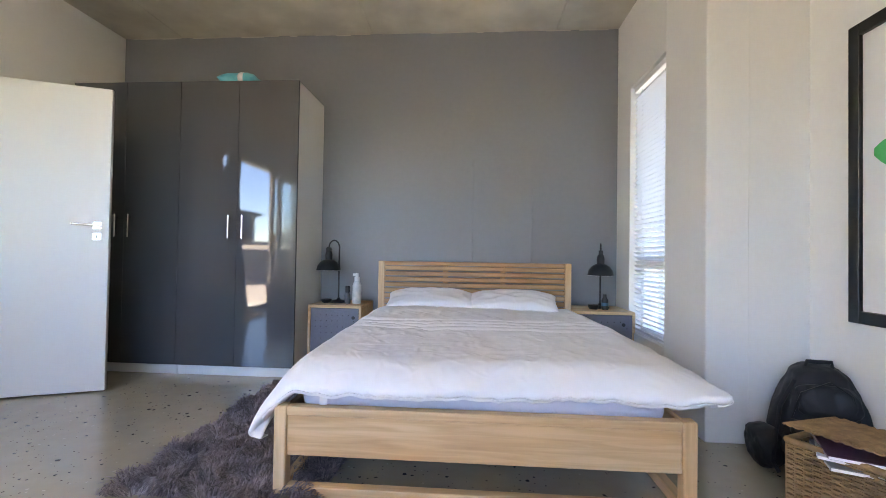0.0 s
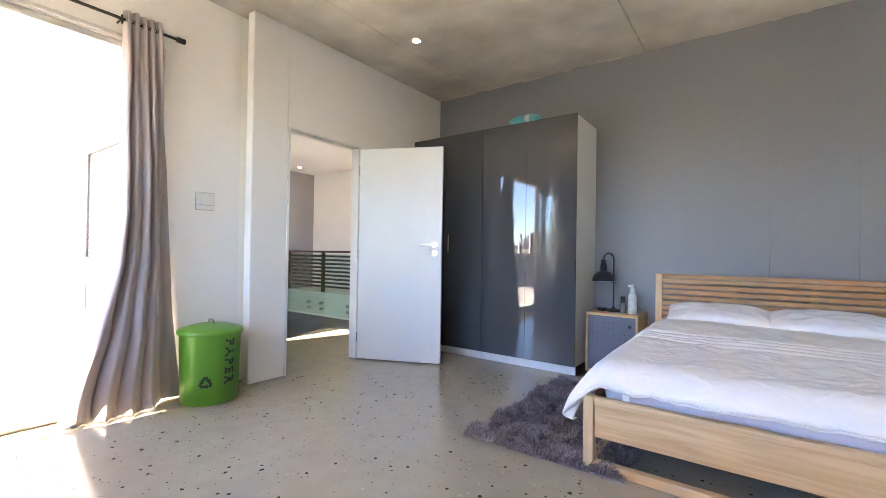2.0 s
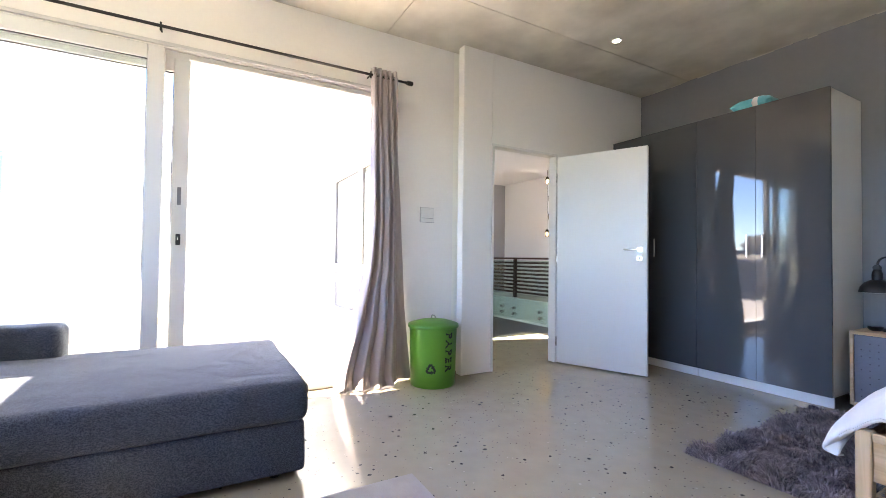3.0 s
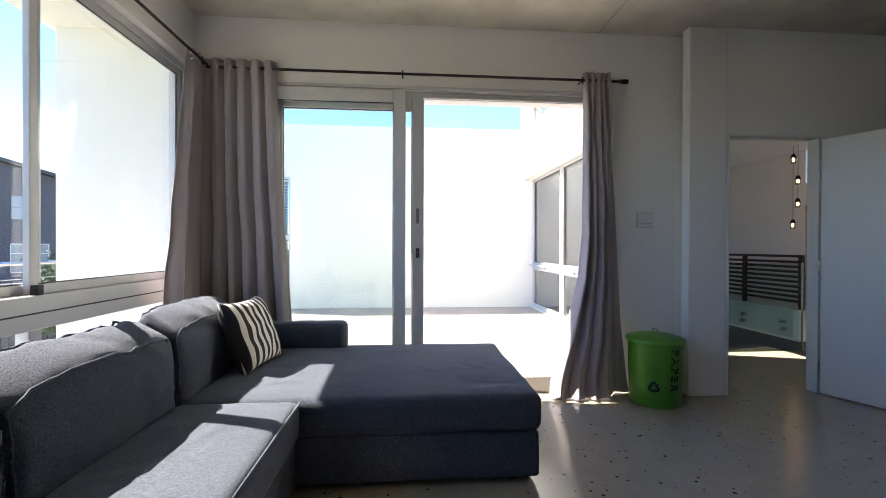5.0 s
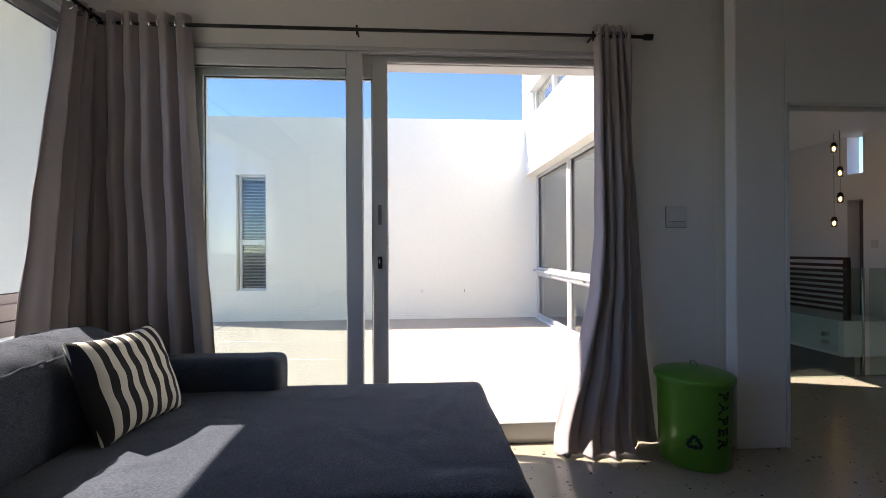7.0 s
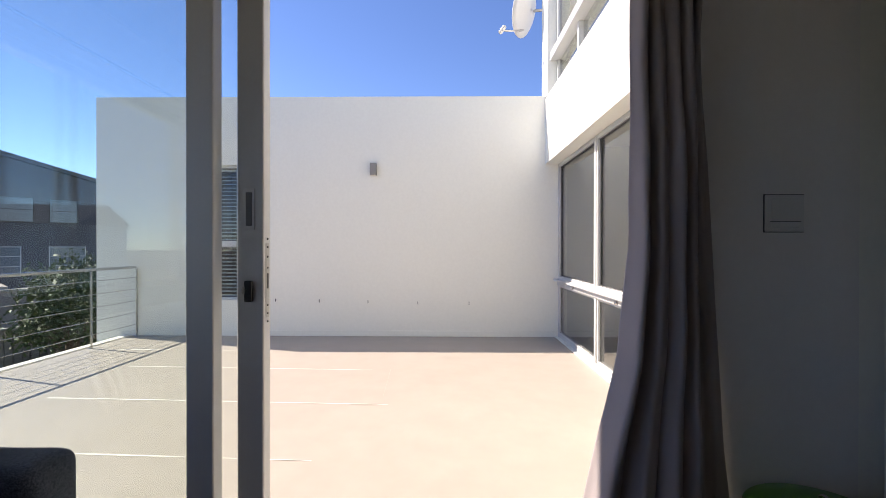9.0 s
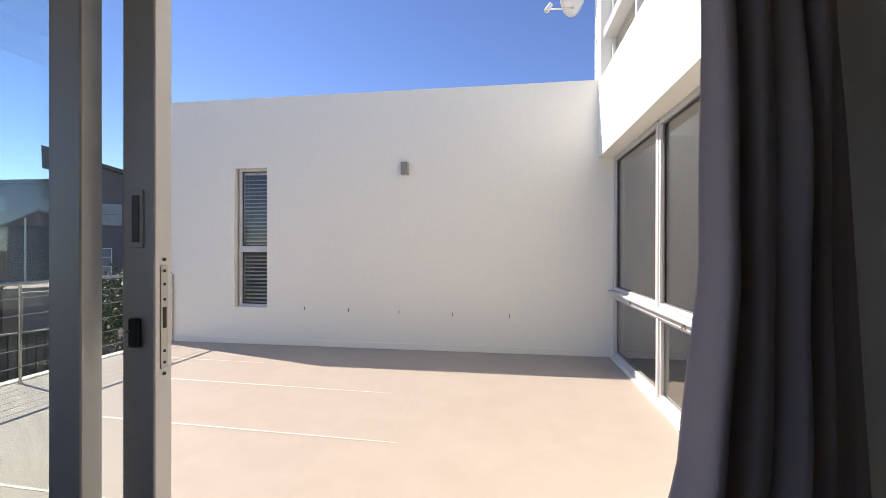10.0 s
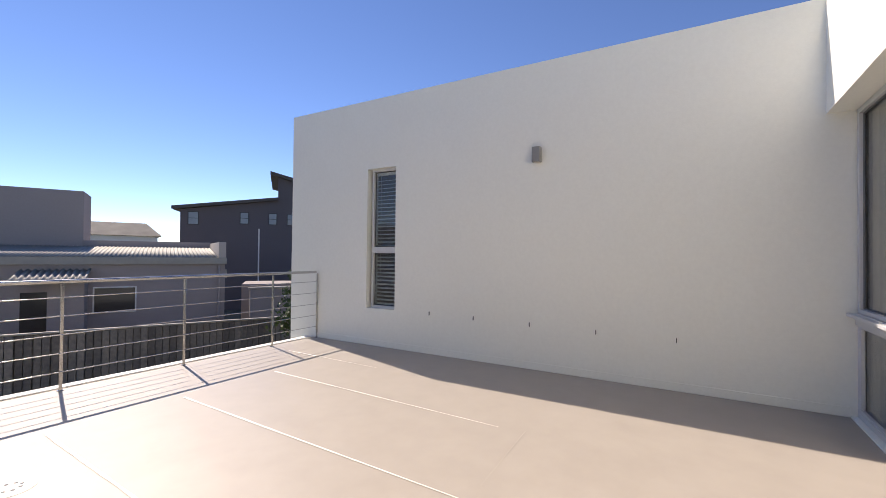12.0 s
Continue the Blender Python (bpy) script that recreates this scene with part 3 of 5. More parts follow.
setting("hall_recess", box(-6.67, -6.39, HN + 0.2, HN + 0.24, -3.2, 1.94), DARKHOUSE, "dark opening beyond the stairwell", "door")
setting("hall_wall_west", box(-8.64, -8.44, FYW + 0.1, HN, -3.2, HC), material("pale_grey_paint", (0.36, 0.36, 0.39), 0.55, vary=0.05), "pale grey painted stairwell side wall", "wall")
# Opening and window added out of view so daylight brightens the hall.
bm = box(-8.64, TX - 0.22, FYW - 0.1, FYW + 0.1, -3.2, 0.6)
box(-8.64, TX - 0.22, FYW - 0.1, FYW + 0.1, 2.7, HC, bm=bm)
added_stairwin = root("added_window", "unseen aluminium stairwell window added to brighten the hall", "window")
part("window_frame", profile_frame("x", -8.44, TX - 0.22, 0.6, 2.7, FYW - 0.03, FYW + 0.03, 0.05), ALU, added_stairwin)
pane("pane", -8.39, TX - 0.27, FYW - 0.003, FYW + 0.003, 0.65, 2.65, added_stairwin)
setting("hall_wall_south", bm, WHITE, "white stairwell wall beside the facade", "wall")
setting("hall_wall_east", box(-2.985, -2.8, YN + 0.2, HN, 0, HC), WHITE, "white hall wall", "wall")
setting("hall_ceiling", box(-8.64, -2.985, FYW + 0.07, HN + 0.2, HC, HC + 0.2), HALLWHITE, "white hall ceiling", "ceiling")
setting("stair_landing", box(-8.44, -5.95, 5.5, HN, -0.3, 0.19), material("landing_grey_paint", (0.62, 0.64, 0.63), 0.6, vary=0.08), "white stair landing edge", "landing")
# Dark sheet gives the space under the landing its shade by colour.
setting("under_landing_shade", box(-8.44, -5.95, 5.55, 5.65, -3.0, -0.3), DARKHOUSE, "dark sheet added below the stair landing to stand for its shade", "wall")
setting("lower_floor", box(-8.64, -3.0, FYW - 0.3, HN, -3.2, -3.0), material("dark_screed", (0.10, 0.10, 0.10), 0.5), "concrete floor of the storey below", "floor")
setting("under_hall_wall", box(-4.2, -4.0, FYW, HN, -3.0, -0.2), WHITE, "white wall below the hall", "wall")
hs = thing("light_switch", (-6.25, HN, 1.25), "white square switch plate on the stairwell wall", "switch")
part("plate", box(-0.045, 0.045, -0.01, 0, -0.06, 0.06, 0.003, 1), DOORPAINT, hs)

slatted = thing("slatted_screen", (-7.2, 5.62, 0.19), "dark stained timber slatted balustrade on the stair landing", "balustrade")
part("top_rail", box(-1.23, 1.20, -0.035, 0.035, 0.835, 0.875, 0.004), TIMBER, slatted)
for x in (-1.23, 0.0, 1.15):
    part("post", box(x, x + 0.06, -0.03, 0.03, 0, 0.835, 0.003, 1), TIMBER, slatted)
for i in range(9):
    z = 0.10 + i * 0.08
    for a, b in ((-1.17, 0.0), (0.06, 1.15)):
        part("slat", box(a, b, -0.012, 0.012, z, z + 0.042, 0.002, 1), TIMBER, slatted, smooth=False)
bal = thing("glass_balustrade", (-4.2, 2.9, 0), "frameless green-edged glass balustrade on steel standoffs", "balustrade")
for a, b in ((-1.2, -0.14), (-0.13, 0.925), (1.0, 1.95)):
    g = part("glass_panel", box(-0.006, 0.006, a, b, -0.14, 1.01), GREENGLASS, bal, smooth=False)
    g.visible_shadow = False
    for y in (a + 0.18, b - 0.18):
        for z in (-0.05, -0.11):
            part("standoff", rod((-0.05, y, z), (0.02, y, z), 0.022, 14), STEEL, bal)
part("edge_strip", box(-0.009, 0.009, 0.926, 0.94, -0.14, 1.01, 0.002, 1), STEEL, bal)
bal = thing("glass_balustrade", (-7.2, 5.44, 0), "green glass balustrade fixed with steel discs to the stair landing", "balustrade")
for a, b in ((-1.22, -0.02), (0.0, 1.22)):
    g = part("glass_panel", box(a, b, -0.006, 0.006, -0.24, 0.19), PALEGLASS, bal, smooth=False)
    g.visible_shadow = False
    for x in (a + 0.2, b - 0.2):
        for z in (-0.02, -0.14):
            part("standoff", rod((x, -0.02, z), (x, 0.06, z), 0.03, 14), STEEL, bal)
BULB = glow("warm_bulb", (1.0, 0.62, 0.28), 5.0)
LANTERN = glass("lantern_glass", (0.75, 0.68, 0.55))
cluster = thing("pendant_lights", (-6.34, 5.82, HC), "cluster of four black pendant lamps with bare bulbs on cords", "pendant lamp")
for dx, dy, z in ((-0.07, 0.02, 2.66), (0.01, 0.03, 2.29), (0.08, -0.04, 1.90), (-0.07, 0.02, 1.56)):
    part("cord", rod((dx, dy, z - HC + 0.1), (dx, dy, 0), 0.003, 6), BLACKMETAL, cluster)
    part("lamp_holder", lathe([(0.012, 0.1), (0.03, 0.085), (0.035, 0.05), (0.045, 0.045), (0.045, 0.035), (0.02, 0.035)], 16, at=(dx, dy, z - HC)), BLACKMETAL, cluster)
    part("bulb", lathe([(0.010, 0.035), (0.017, 0.012), (0.018, -0.008), (0.012, -0.024), (0.002, -0.03)], 16, at=(dx, dy, z - HC)), BULB, cluster)
    part("lantern_glass", lathe([(0.036, 0.036), (0.040, 0.0), (0.034, -0.055)], 16, at=(dx, dy, z - HC)), LANTERN, cluster)

# ---------------------------------------------------------------- terrace and facade
bm = box(TX - 0.1, -3.30, -4.10, FYW - 0.05, -0.25, TZ)
box(-3.30, 3.0, -4.10, YS - 0.22, -0.25, TZ, bm=bm)
setting("terrace", bm, DECK, "beige screeded terrace floor with pale joint lines", "terrace")
setting("terrace_edge", box(TX, 3.0, -4.13, -4.02, -0.3, TZ + 0.012, 0.006, 1), DECKLINE, "pale raised edge of the terrace", "kerb")
setting("slab_below", box(TX, 3.0, -4.0, FYW, -3.2, -0.25), OUTWHITE, "white rendered storey under the terrace", "wall")
for name, args in (("joint_line", (-5.72, -2.98, -5.63, -0.58)), ("joint_line", (-4.84, -2.95, -4.74, -0.3)), ("joint_line", (-4.0, -2.95, -3.9, -0.6)),
                   ("joint_line", (-6.4, -3.6, -6.36, -2.2)), ("joint_line", (-5.66, -0.40, -4.90, -0.36))):
    x0, y0, x1, y1 = args
    d = Vector((x1 - x0, y1 - y0)).normalized() * 1.0
    nrm = Vector((-d.y, d.x)) * (0.012 if abs(d.y) > 0.5 else 0.002)
    t = bmesh.new()
    rng = random.Random(int(abs(x0) * 100))
    prev = None
    for i in range(25):
        f = i / 24
        w = nrm * (1 - 0.75 * f) * rng.uniform(0.7, 1.2)
        p = Vector((x0 + (x1 - x0) * f, y0 + (y1 - y0) * f))
        cur = (t.verts.new((p.x + w.x, p.y + w.y, TZ + 0.0025)), t.verts.new((p.x - w.x, p.y - w.y, TZ + 0.0025)))
        if prev:
            t.faces.new((prev[0], prev[1], cur[1], cur[0]))
        prev = cur
    setting(name, t, DECKLINE if abs(d.y) > 0.5 else FAINTLINE, "thin pale joint sealed in the terrace screed", "joint")
TWY0, TWY1, TWZ0, TWZ1 = -3.09, -2.635, 0.585, 2.37
bm = box(TX - 0.22, TX, -4.51, TWY0, -3.2, 3.26)
box(TX - 0.22, TX, TWY1, FY + 0.02, -3.2, 3.26, bm=bm)
box(TX - 0.22, TX, TWY0, TWY1, -3.2, TWZ0, bm=bm)
box(TX - 0.22, TX, TWY0, TWY1, TWZ1, 3.26, bm=bm)
box(TX - 0.22, TX, FY + 0.02, FYW + 0.1, -3.2, 2.37, bm=bm)
setting("terrace_skirting", box(TX, TX + 0.008, -4.0, FYW - 0.06, TZ, TZ + 0.075, 0.003, 1), OUTWHITE, "low white upstand along the terrace wall", "skirting")
setting("terrace_wall", bm, OUTWHITE, "white rendered terrace end wall", "wall")
bm = box(TX - 0.22, -3.30, FY, FY + 0.25, 2.37, 3.22)
setting("facade_beam", bm, OUTWHITE, "white rendered beam over the facade windows", "wall")
setting("facade_wall", box(-4.40, -3.302, FYW - 0.055, FYW + 0.1, 0.125, 2.9), OUTWHITE, "white rendered wall between window and bedroom", "wall")
setting("facade_plinth", box(TX, -3.30, FYW - 0.06, FYW + 0.1, -3.2, 0.125), OUTWHITE, "white plinth under the facade windows", "wall")
setting("fin_wall", box(-3.30, -3.09, -3.24, YS - 0.22, TZ - 0.02, 3.2), OUTWHITE, "white rendered screen wall beside the window", "wall")
bm = box(-3.298, XW - 0.001, DY1, FYW + 0.1, -0.2, H + 0.3)
box(-3.32, -3.301, YS - 0.22, DY0, -0.2, 3.22, bm=bm)
box(-3.32, -3.301, DY1, FY, -0.2, 3.22, bm=bm)
box(-3.32, -3.301, DY0, DY1, DZ, 3.22, bm=bm)
setting("bedroom_outer_face", bm, OUTWHITE, "white rendered outer face of the bedroom wall", "wall")
bm = box(TX - 0.22, TX + 0.10, FY + 0.004, FY + 0.30, 3.25, 6.4)
box(TX - 0.22, TX - 0.02, FY + 0.3, 6.0, 3.25, 6.4, bm=bm)
box(TX - 0.22, -1.0, FY + 0.006, 6.0, 6.1, 6.4, bm=bm)
box(-1.4, -1.2, FY + 0.3, 6.0, 3.25, 6.1, bm=bm)
box(TX, -1.2, 5.6, 5.8, 3.22, 6.1, bm=bm)
setting("upper_storey", bm, OUTWHITE, "white rendered upper storey of the house", "wall")

fw = root("window_3", "tall aluminium facade windows along the terrace", "window")
part("window_frame", profile_frame("x", TX + 0.005, -4.40, 0.125, 2.40, FYW - 0.02, FYW + 0.05, 0.045), ALU, fw)
part("middle_rail", box(TX + 0.05, -4.445, FYW - 0.045, FYW + 0.05, 0.80, 0.885, 0.006), ALU, fw)
part("rail_ledge", box(TX + 0.02, -4.41, FYW - 0.085, FYW - 0.02, 0.855, 0.88, 0.004), ALU, fw)
for x in (-5.73,):
    part("mullion", box(x - 0.022, x + 0.022, FYW - 0.035, FYW + 0.045, 0.885, 2.355, 0.003, 1), ALU, fw)
    part("mullion", box(x - 0.022, x + 0.022, FYW - 0.035, FYW + 0.045, 0.17, 0.80, 0.003, 1), ALU, fw)
for a, b in ((TX + 0.05, -5.752), (-5.708, -4.445)):
    sash = part("sash", profile_frame("x", a + 0.002, b - 0.002, 0.887, 2.353, FYW - 0.028, FYW + 0.006, 0.030), ALU, fw)
    part("seal", profile_frame("x", a + 0.032, b - 0.032, 0.917, 2.323, FYW - 0.008, FYW + 0.006, 0.008), GREYSEAL, sash)
    part("glazing_bead", profile_frame("x", a + 0.002, b - 0.002, 0.172, 0.798, FYW - 0.02, FYW + 0.006, 0.022), ALU, fw)
    pane("pane", a, b, FYW + 0.008, FYW + 0.014, 0.885, 2.355, fw, TINTGLASS).visible_shadow = False
    pane("pane", a, b, FYW + 0.008, FYW + 0.014, 0.17, 0.80, fw, TINTGLASS).visible_shadow = False
for x in (-6.4, -5.15):
    part("latch", box(x - 0.015, x + 0.015, FYW - 0.065, FYW - 0.046, 0.81, 0.84, 0.003, 1), STEEL, fw)
uw = root("window_4", "upper storey aluminium window band", "window")
part("window_frame", profile_frame("x", TX + 0.12, -1.4, 3.222, 6.09, FY + 0.12, FY + 0.18, 0.05), ALU, uw)
part("middle_rail", box(TX + 0.12, -1.4, FY + 0.03, FY + 0.2, 3.66, 3.76, 0.006), ALU, uw)
for x in (-6.1, -4.9, -3.7):
    part("mullion", box(x - 0.03, x + 0.03, FY + 0.1, FY + 0.19, 3.25, 6.05, 0.003, 1), ALU, uw)
pane("pane", TX + 0.17, -1.45, FY + 0.147, FY + 0.153, 3.27, 6.04, uw, TINTGLASS)

tw = root("window_5", "narrow aluminium window in the terrace wall", "window")
part("window_frame", profile_frame("y", TWY0 + 0.03, TWY1, TWZ0, TWZ1 - 0.0, TX - 0.14, TX - 0.06, 0.035), ALU, tw)
part("middle_rail", box(TX - 0.14, TX - 0.05, TWY0 + 0.065, TWY1 - 0.035, 1.29, 1.37, 0.003, 1), ALU, tw)
for z0, z1 in ((TWZ0 + 0.035, 1.29), (1.37, TWZ1 - 0.035)):
    pane("pane", TX - 0.10, TX - 0.095, TWY0 + 0.065, TWY1 - 0.035, z0, z1, tw)
    part("seal", profile_frame("y", TWY0 + 0.065, TWY1 - 0.035, z0, z1, TX - 0.094, TX - 0.085, 0.012), ALUDARK, tw)
blind("venetian_blind", "grey venetian blind behind the narrow terrace window", (TX - 0.17, (TWY0 + TWY1) / 2, 0), TWY1 - TWY0 - 0.03, TWZ0 + 0.03, TWZ1 - 0.02, 0.050, 0.042, 20, BLINDWHITE)
# Added room; its dark walls stand for unlit space between the blind slats.
bm = box(-10.5, TX - 0.22, -4.49, -4.4, -0.2, 3.2)
box(-10.5, TX - 0.22, -0.6, -0.5, -0.2, 3.2, bm=bm)
box(-10.5, TX - 0.22, -4.4, -0.6, 2.9, 3.2, bm=bm)
box(-10.5, TX - 0.22, -4.4, -0.6, -0.2, 0.1, bm=bm)
box(-10.6, -10.5, -4.49, -3.6, -0.2, 3.2, bm=bm)
box(-10.6, -10.5, -2.9, -0.5, -0.2, 3.2, bm=bm)
box(-10.6, -10.5, -3.6, -2.9, -0.2, 1.1, bm=bm)
setting("room_beyond", bm, TAUPE, "plain room added behind the narrow window, walls dark to shade the blind gaps", "room")

# steel railing along the terrace edge
rail = thing("terrace_railing", (-5.3, -3.96, TZ), "brushed stainless steel railing with five thin horizontal rods", "railing")
xs = [-7.163 + 5.3, -6.44 + 5.3, -5.375 + 5.3, -4.385 + 5.3, -3.4 + 5.3, -2.3 + 5.3, -1.2 + 5.3, -0.1 + 5.3, 1.0 + 5.3, 2.1 + 5.3]
for x in xs:
    p = part("post", box(x - 0.0115, x + 0.0115, -0.008, 0.008, 0, 0.885, 0.002, 1), STEEL, rail)
    part("foot_plate", box(x - 0.02, x + 0.02, -0.018, 0.018, 0, 0.006, 0.002, 1), STEEL, rail)
part("handrail", rod((xs[0] + 0.03, 0, 0.905), (xs[-1], 0, 0.905), 0.017, 14), STEEL, rail)
for i in range(5):
    z = 0.157 + i * 0.154
    part("rod", rod((xs[0] + 0.03, 0.012, z), (xs[-1], 0.012, z), 0.0042, 8), STEEL, rail)
wl = thing("wall_light", (TX, -0.83, 2.225), "small grey box wall light", "wall light")
part("housing", box(0, 0.075, -0.042, 0.042, 0, 0.155, 0.006), material("grey_light_housing", (0.30, 0.29, 0.27), 0.5, metal=0.3), wl)
part("lens", box(0.012, 0.063, -0.03, 0.03, -0.002, 0.001), DECKLINE, wl)
for y, z in ((-2.123, 0.585), (-1.548, 0.578), (-0.906, 0.568), (-0.251, 0.556), (0.42, 0.552)):
    pin = thing("wall_pin", (TX, y, z - 0.02), "short dark steel pin sticking out of the white wall", "pin", "pins in the terrace wall")
    part("shank", box(-0.01, 0.012, -0.003, 0.003, 0, 0.042, 0.001, 1), BLACKMETAL, pin)
drain = thing("floor_drain", (-3.67, -2.3, TZ), "round pale drain cover with slots in the terrace", "drain")
part("cover", lathe([(0.001, 0.006), (0.085, 0.006), (0.10, 0.002), (0.10, -0.01)][::-1], 32), DECKLINE, drain)
for k in range(8):
    a = k * math.pi / 4
    part("hole", rod((0.045 * math.cos(a), 0.045 * math.sin(a), 0.004), (0.045 * math.cos(a), 0.045 * math.sin(a), 0.0072), 0.009, 10), BLACKMETAL, drain)
dish = thing("satellite_dish", (TX + 0.1, FY + 0.08, 4.15), "white satellite dish on a wall arm at the upper corner", "dish")
def dish_shape(u, v):
    a, r = 2 * math.pi * u, 0.36 * v
    return Vector((r * math.cos(a), 0.9 * r * r, r * math.sin(a)))
d1 = part("reflector", grid(dish_shape, 32, 6), material("dish_white", (0.72, 0.71, 0.69), 0.4, vary=0.1), dish)
d1.matrix_basis = pose(-0.55, -0.17, 0.47, 18, 0, 150)
d1.modifiers.new("thick", "SOLIDIFY").thickness = 0.012
part("arm", tube([(-0.12, 0.05, 0.35), (-0.35, 0.02, 0.38), (-0.54, -0.14, 0.46)], 0.02), STEEL, dish)
part("feed_arm", tube([(-0.50, -0.30, 0.17), (-0.42, -0.48, 0.12), (-0.34, -0.62, 0.09)], 0.014), STEEL, dish)
part("receiver", rod((-0.34, -0.64, 0.06), (-0.36, -0.58, 0.15), 0.03), DOORPAINT, dish)
# Out-of-view slabs sized to cut the sun at the window and sliding door.
bm = box(-3.30, 3.0, -3.30, YS - 0.22, 2.80, 3.20)
box(-3.56, -3.325, -3.30, FY - 0.002, 2.80, 3.20, bm=bm)
setting("roof_overhang", bm, OUTWHITE, "unseen white roof overhang placed to cut the sun at window and door", "roof")
setting("ground", box(-600, 600, -600, 600, -3.6, -3.2), GROUND, "sandy ground round the houses", "ground")

# ---------------------------------------------------------------- bedroom furniture
CARCASS = material("pale_melamine", (0.66, 0.64, 0.60), 0.45, vary=0.05)


def wardrobe(x0, x1):
    w = x1 - x0
    wd = thing("wardrobe", ((x0 + x1) / 2, YN, 0), "tall two-door wardrobe with gloss dark grey doors and white plinth", "wardrobe", "wardrobe units")
    part("body", box(-w / 2, w / 2, -0.545, -0.005, 0.075, 2.275, 0.002, 1), CARCASS, wd, "pale melamine carcass")
    part("plinth", box(-w / 2 + 0.002, w / 2 - 0.002, -0.53, -0.51, 0, 0.073, 0.002, 1), DOORPAINT, wd, "white plinth")
    for s in (-1, 1):
        a, b = (-w / 2 - 0.0012, -0.0006) if s < 0 else (0.0006, w / 2 + 0.0012)
        d = part("door", box(a, b, -0.567, -0.547, 0.08, 2.28, 0.001, 1), GLOSSGREY, wd, "gloss dark grey door", smooth=False)
        hx = s * 0.055
        bm = box(hx - 0.006, hx + 0.006, -0.597, -0.587, 1.06, 1.24, 0.002, 1)
        for z in (1.085, 1.215):
            rod((hx, -0.59, z), (hx, -0.565, z), 0.005, bm=bm)
        part("handle", bm, CHROME, d, "slim chrome bar handle")
    return wd


wardrobe(-2.82, -1.932)
wardrobe(-1.928, -0.99)
TEAL = material("teal_and_white_plastic", (0.02, 0.36, 0.45), 0.35, grain=9, blotch=8, bump=0.0, second=(0.16, 0.55, 0.62))
toy = thing("folded_float", (-1.51, 3.55, 2.28), "teal and white folded plastic float on top of the wardrobe", "float")
part("roll", pillow_shape(0.30, 0.2, 0.10, 20, 12), TEAL, toy).matrix_basis = pose(0, 0, 0.04)
part("white_band", pillow_shape(0.11, 0.206, 0.108, 12, 12), LINEN, toy).matrix_basis = pose(0.03, 0, 0.04, 0, 0, 24)

# bed
bed = thing("bed", (0.388, 1.90, 0), "light oak double bed with slatted headboard and floor rails", "bed")
for x in (-0.799, 0.749):
    part("leg", box(x, x + 0.05, 0, 0.055, 0, 0.355, 0.006), OAKZ, bed)
    part("headboard_post", box(x + (0.01 if x < 0 else -0.06), x + (0.06 if x < 0 else -0.01), 1.77, 1.82, 0, 0.905, 0.005), OAKZ, bed)
    part("side_rail", box(x + 0.012, x + 0.04, 0.055, 1.77, 0.16, 0.335, 0.004), OAKY, bed)
    part("floor_rail", box(x + 0.004, x + 0.046, 0.055, 1.77, 0, 0.045, 0.005), OAKY, bed)
part("foot_board", box(-0.749, 0.749, 0.012, 0.04, 0.16, 0.318, 0.004), OAK, bed)
part("foot_cap", box(-0.749, 0.749, 0.004, 0.052, 0.318, 0.352, 0.005), OAK, bed)
part("floor_rail", box(-0.749, 0.749, 0.004, 0.05, 0, 0.045, 0.005), OAK, bed)
part("head_rail", box(-0.74, 0.69, 1.775, 1.815, 0.872, 0.903, 0.005), HEADOAK, bed)
for i in range(9):
    z = 0.478 + i * 0.0445
    part("slat", box(-0.74, 0.69, 1.776, 1.805, z, z + 0.033, 0.003, 1), HEADOAK, bed)
for x in (-0.27, 0.19):
    part("back_batten", box(x, x + 0.04, 1.806, 1.818, 0.45, 0.872, 0.003, 1), OAKZ, bed)
part("mattress_base", box(-0.74, 0.74, 0.06, 1.76, 0.2, 0.31), OAK, bed)
mat = thing("mattress", (0.388, 2.80, 0.31), "thick mattress in a lilac fitted sheet", "mattress")
part("cover", box(-0.725, 0.725, -0.83, 0.86, 0, 0.165, 0.05, 4), MATTRESS, mat)


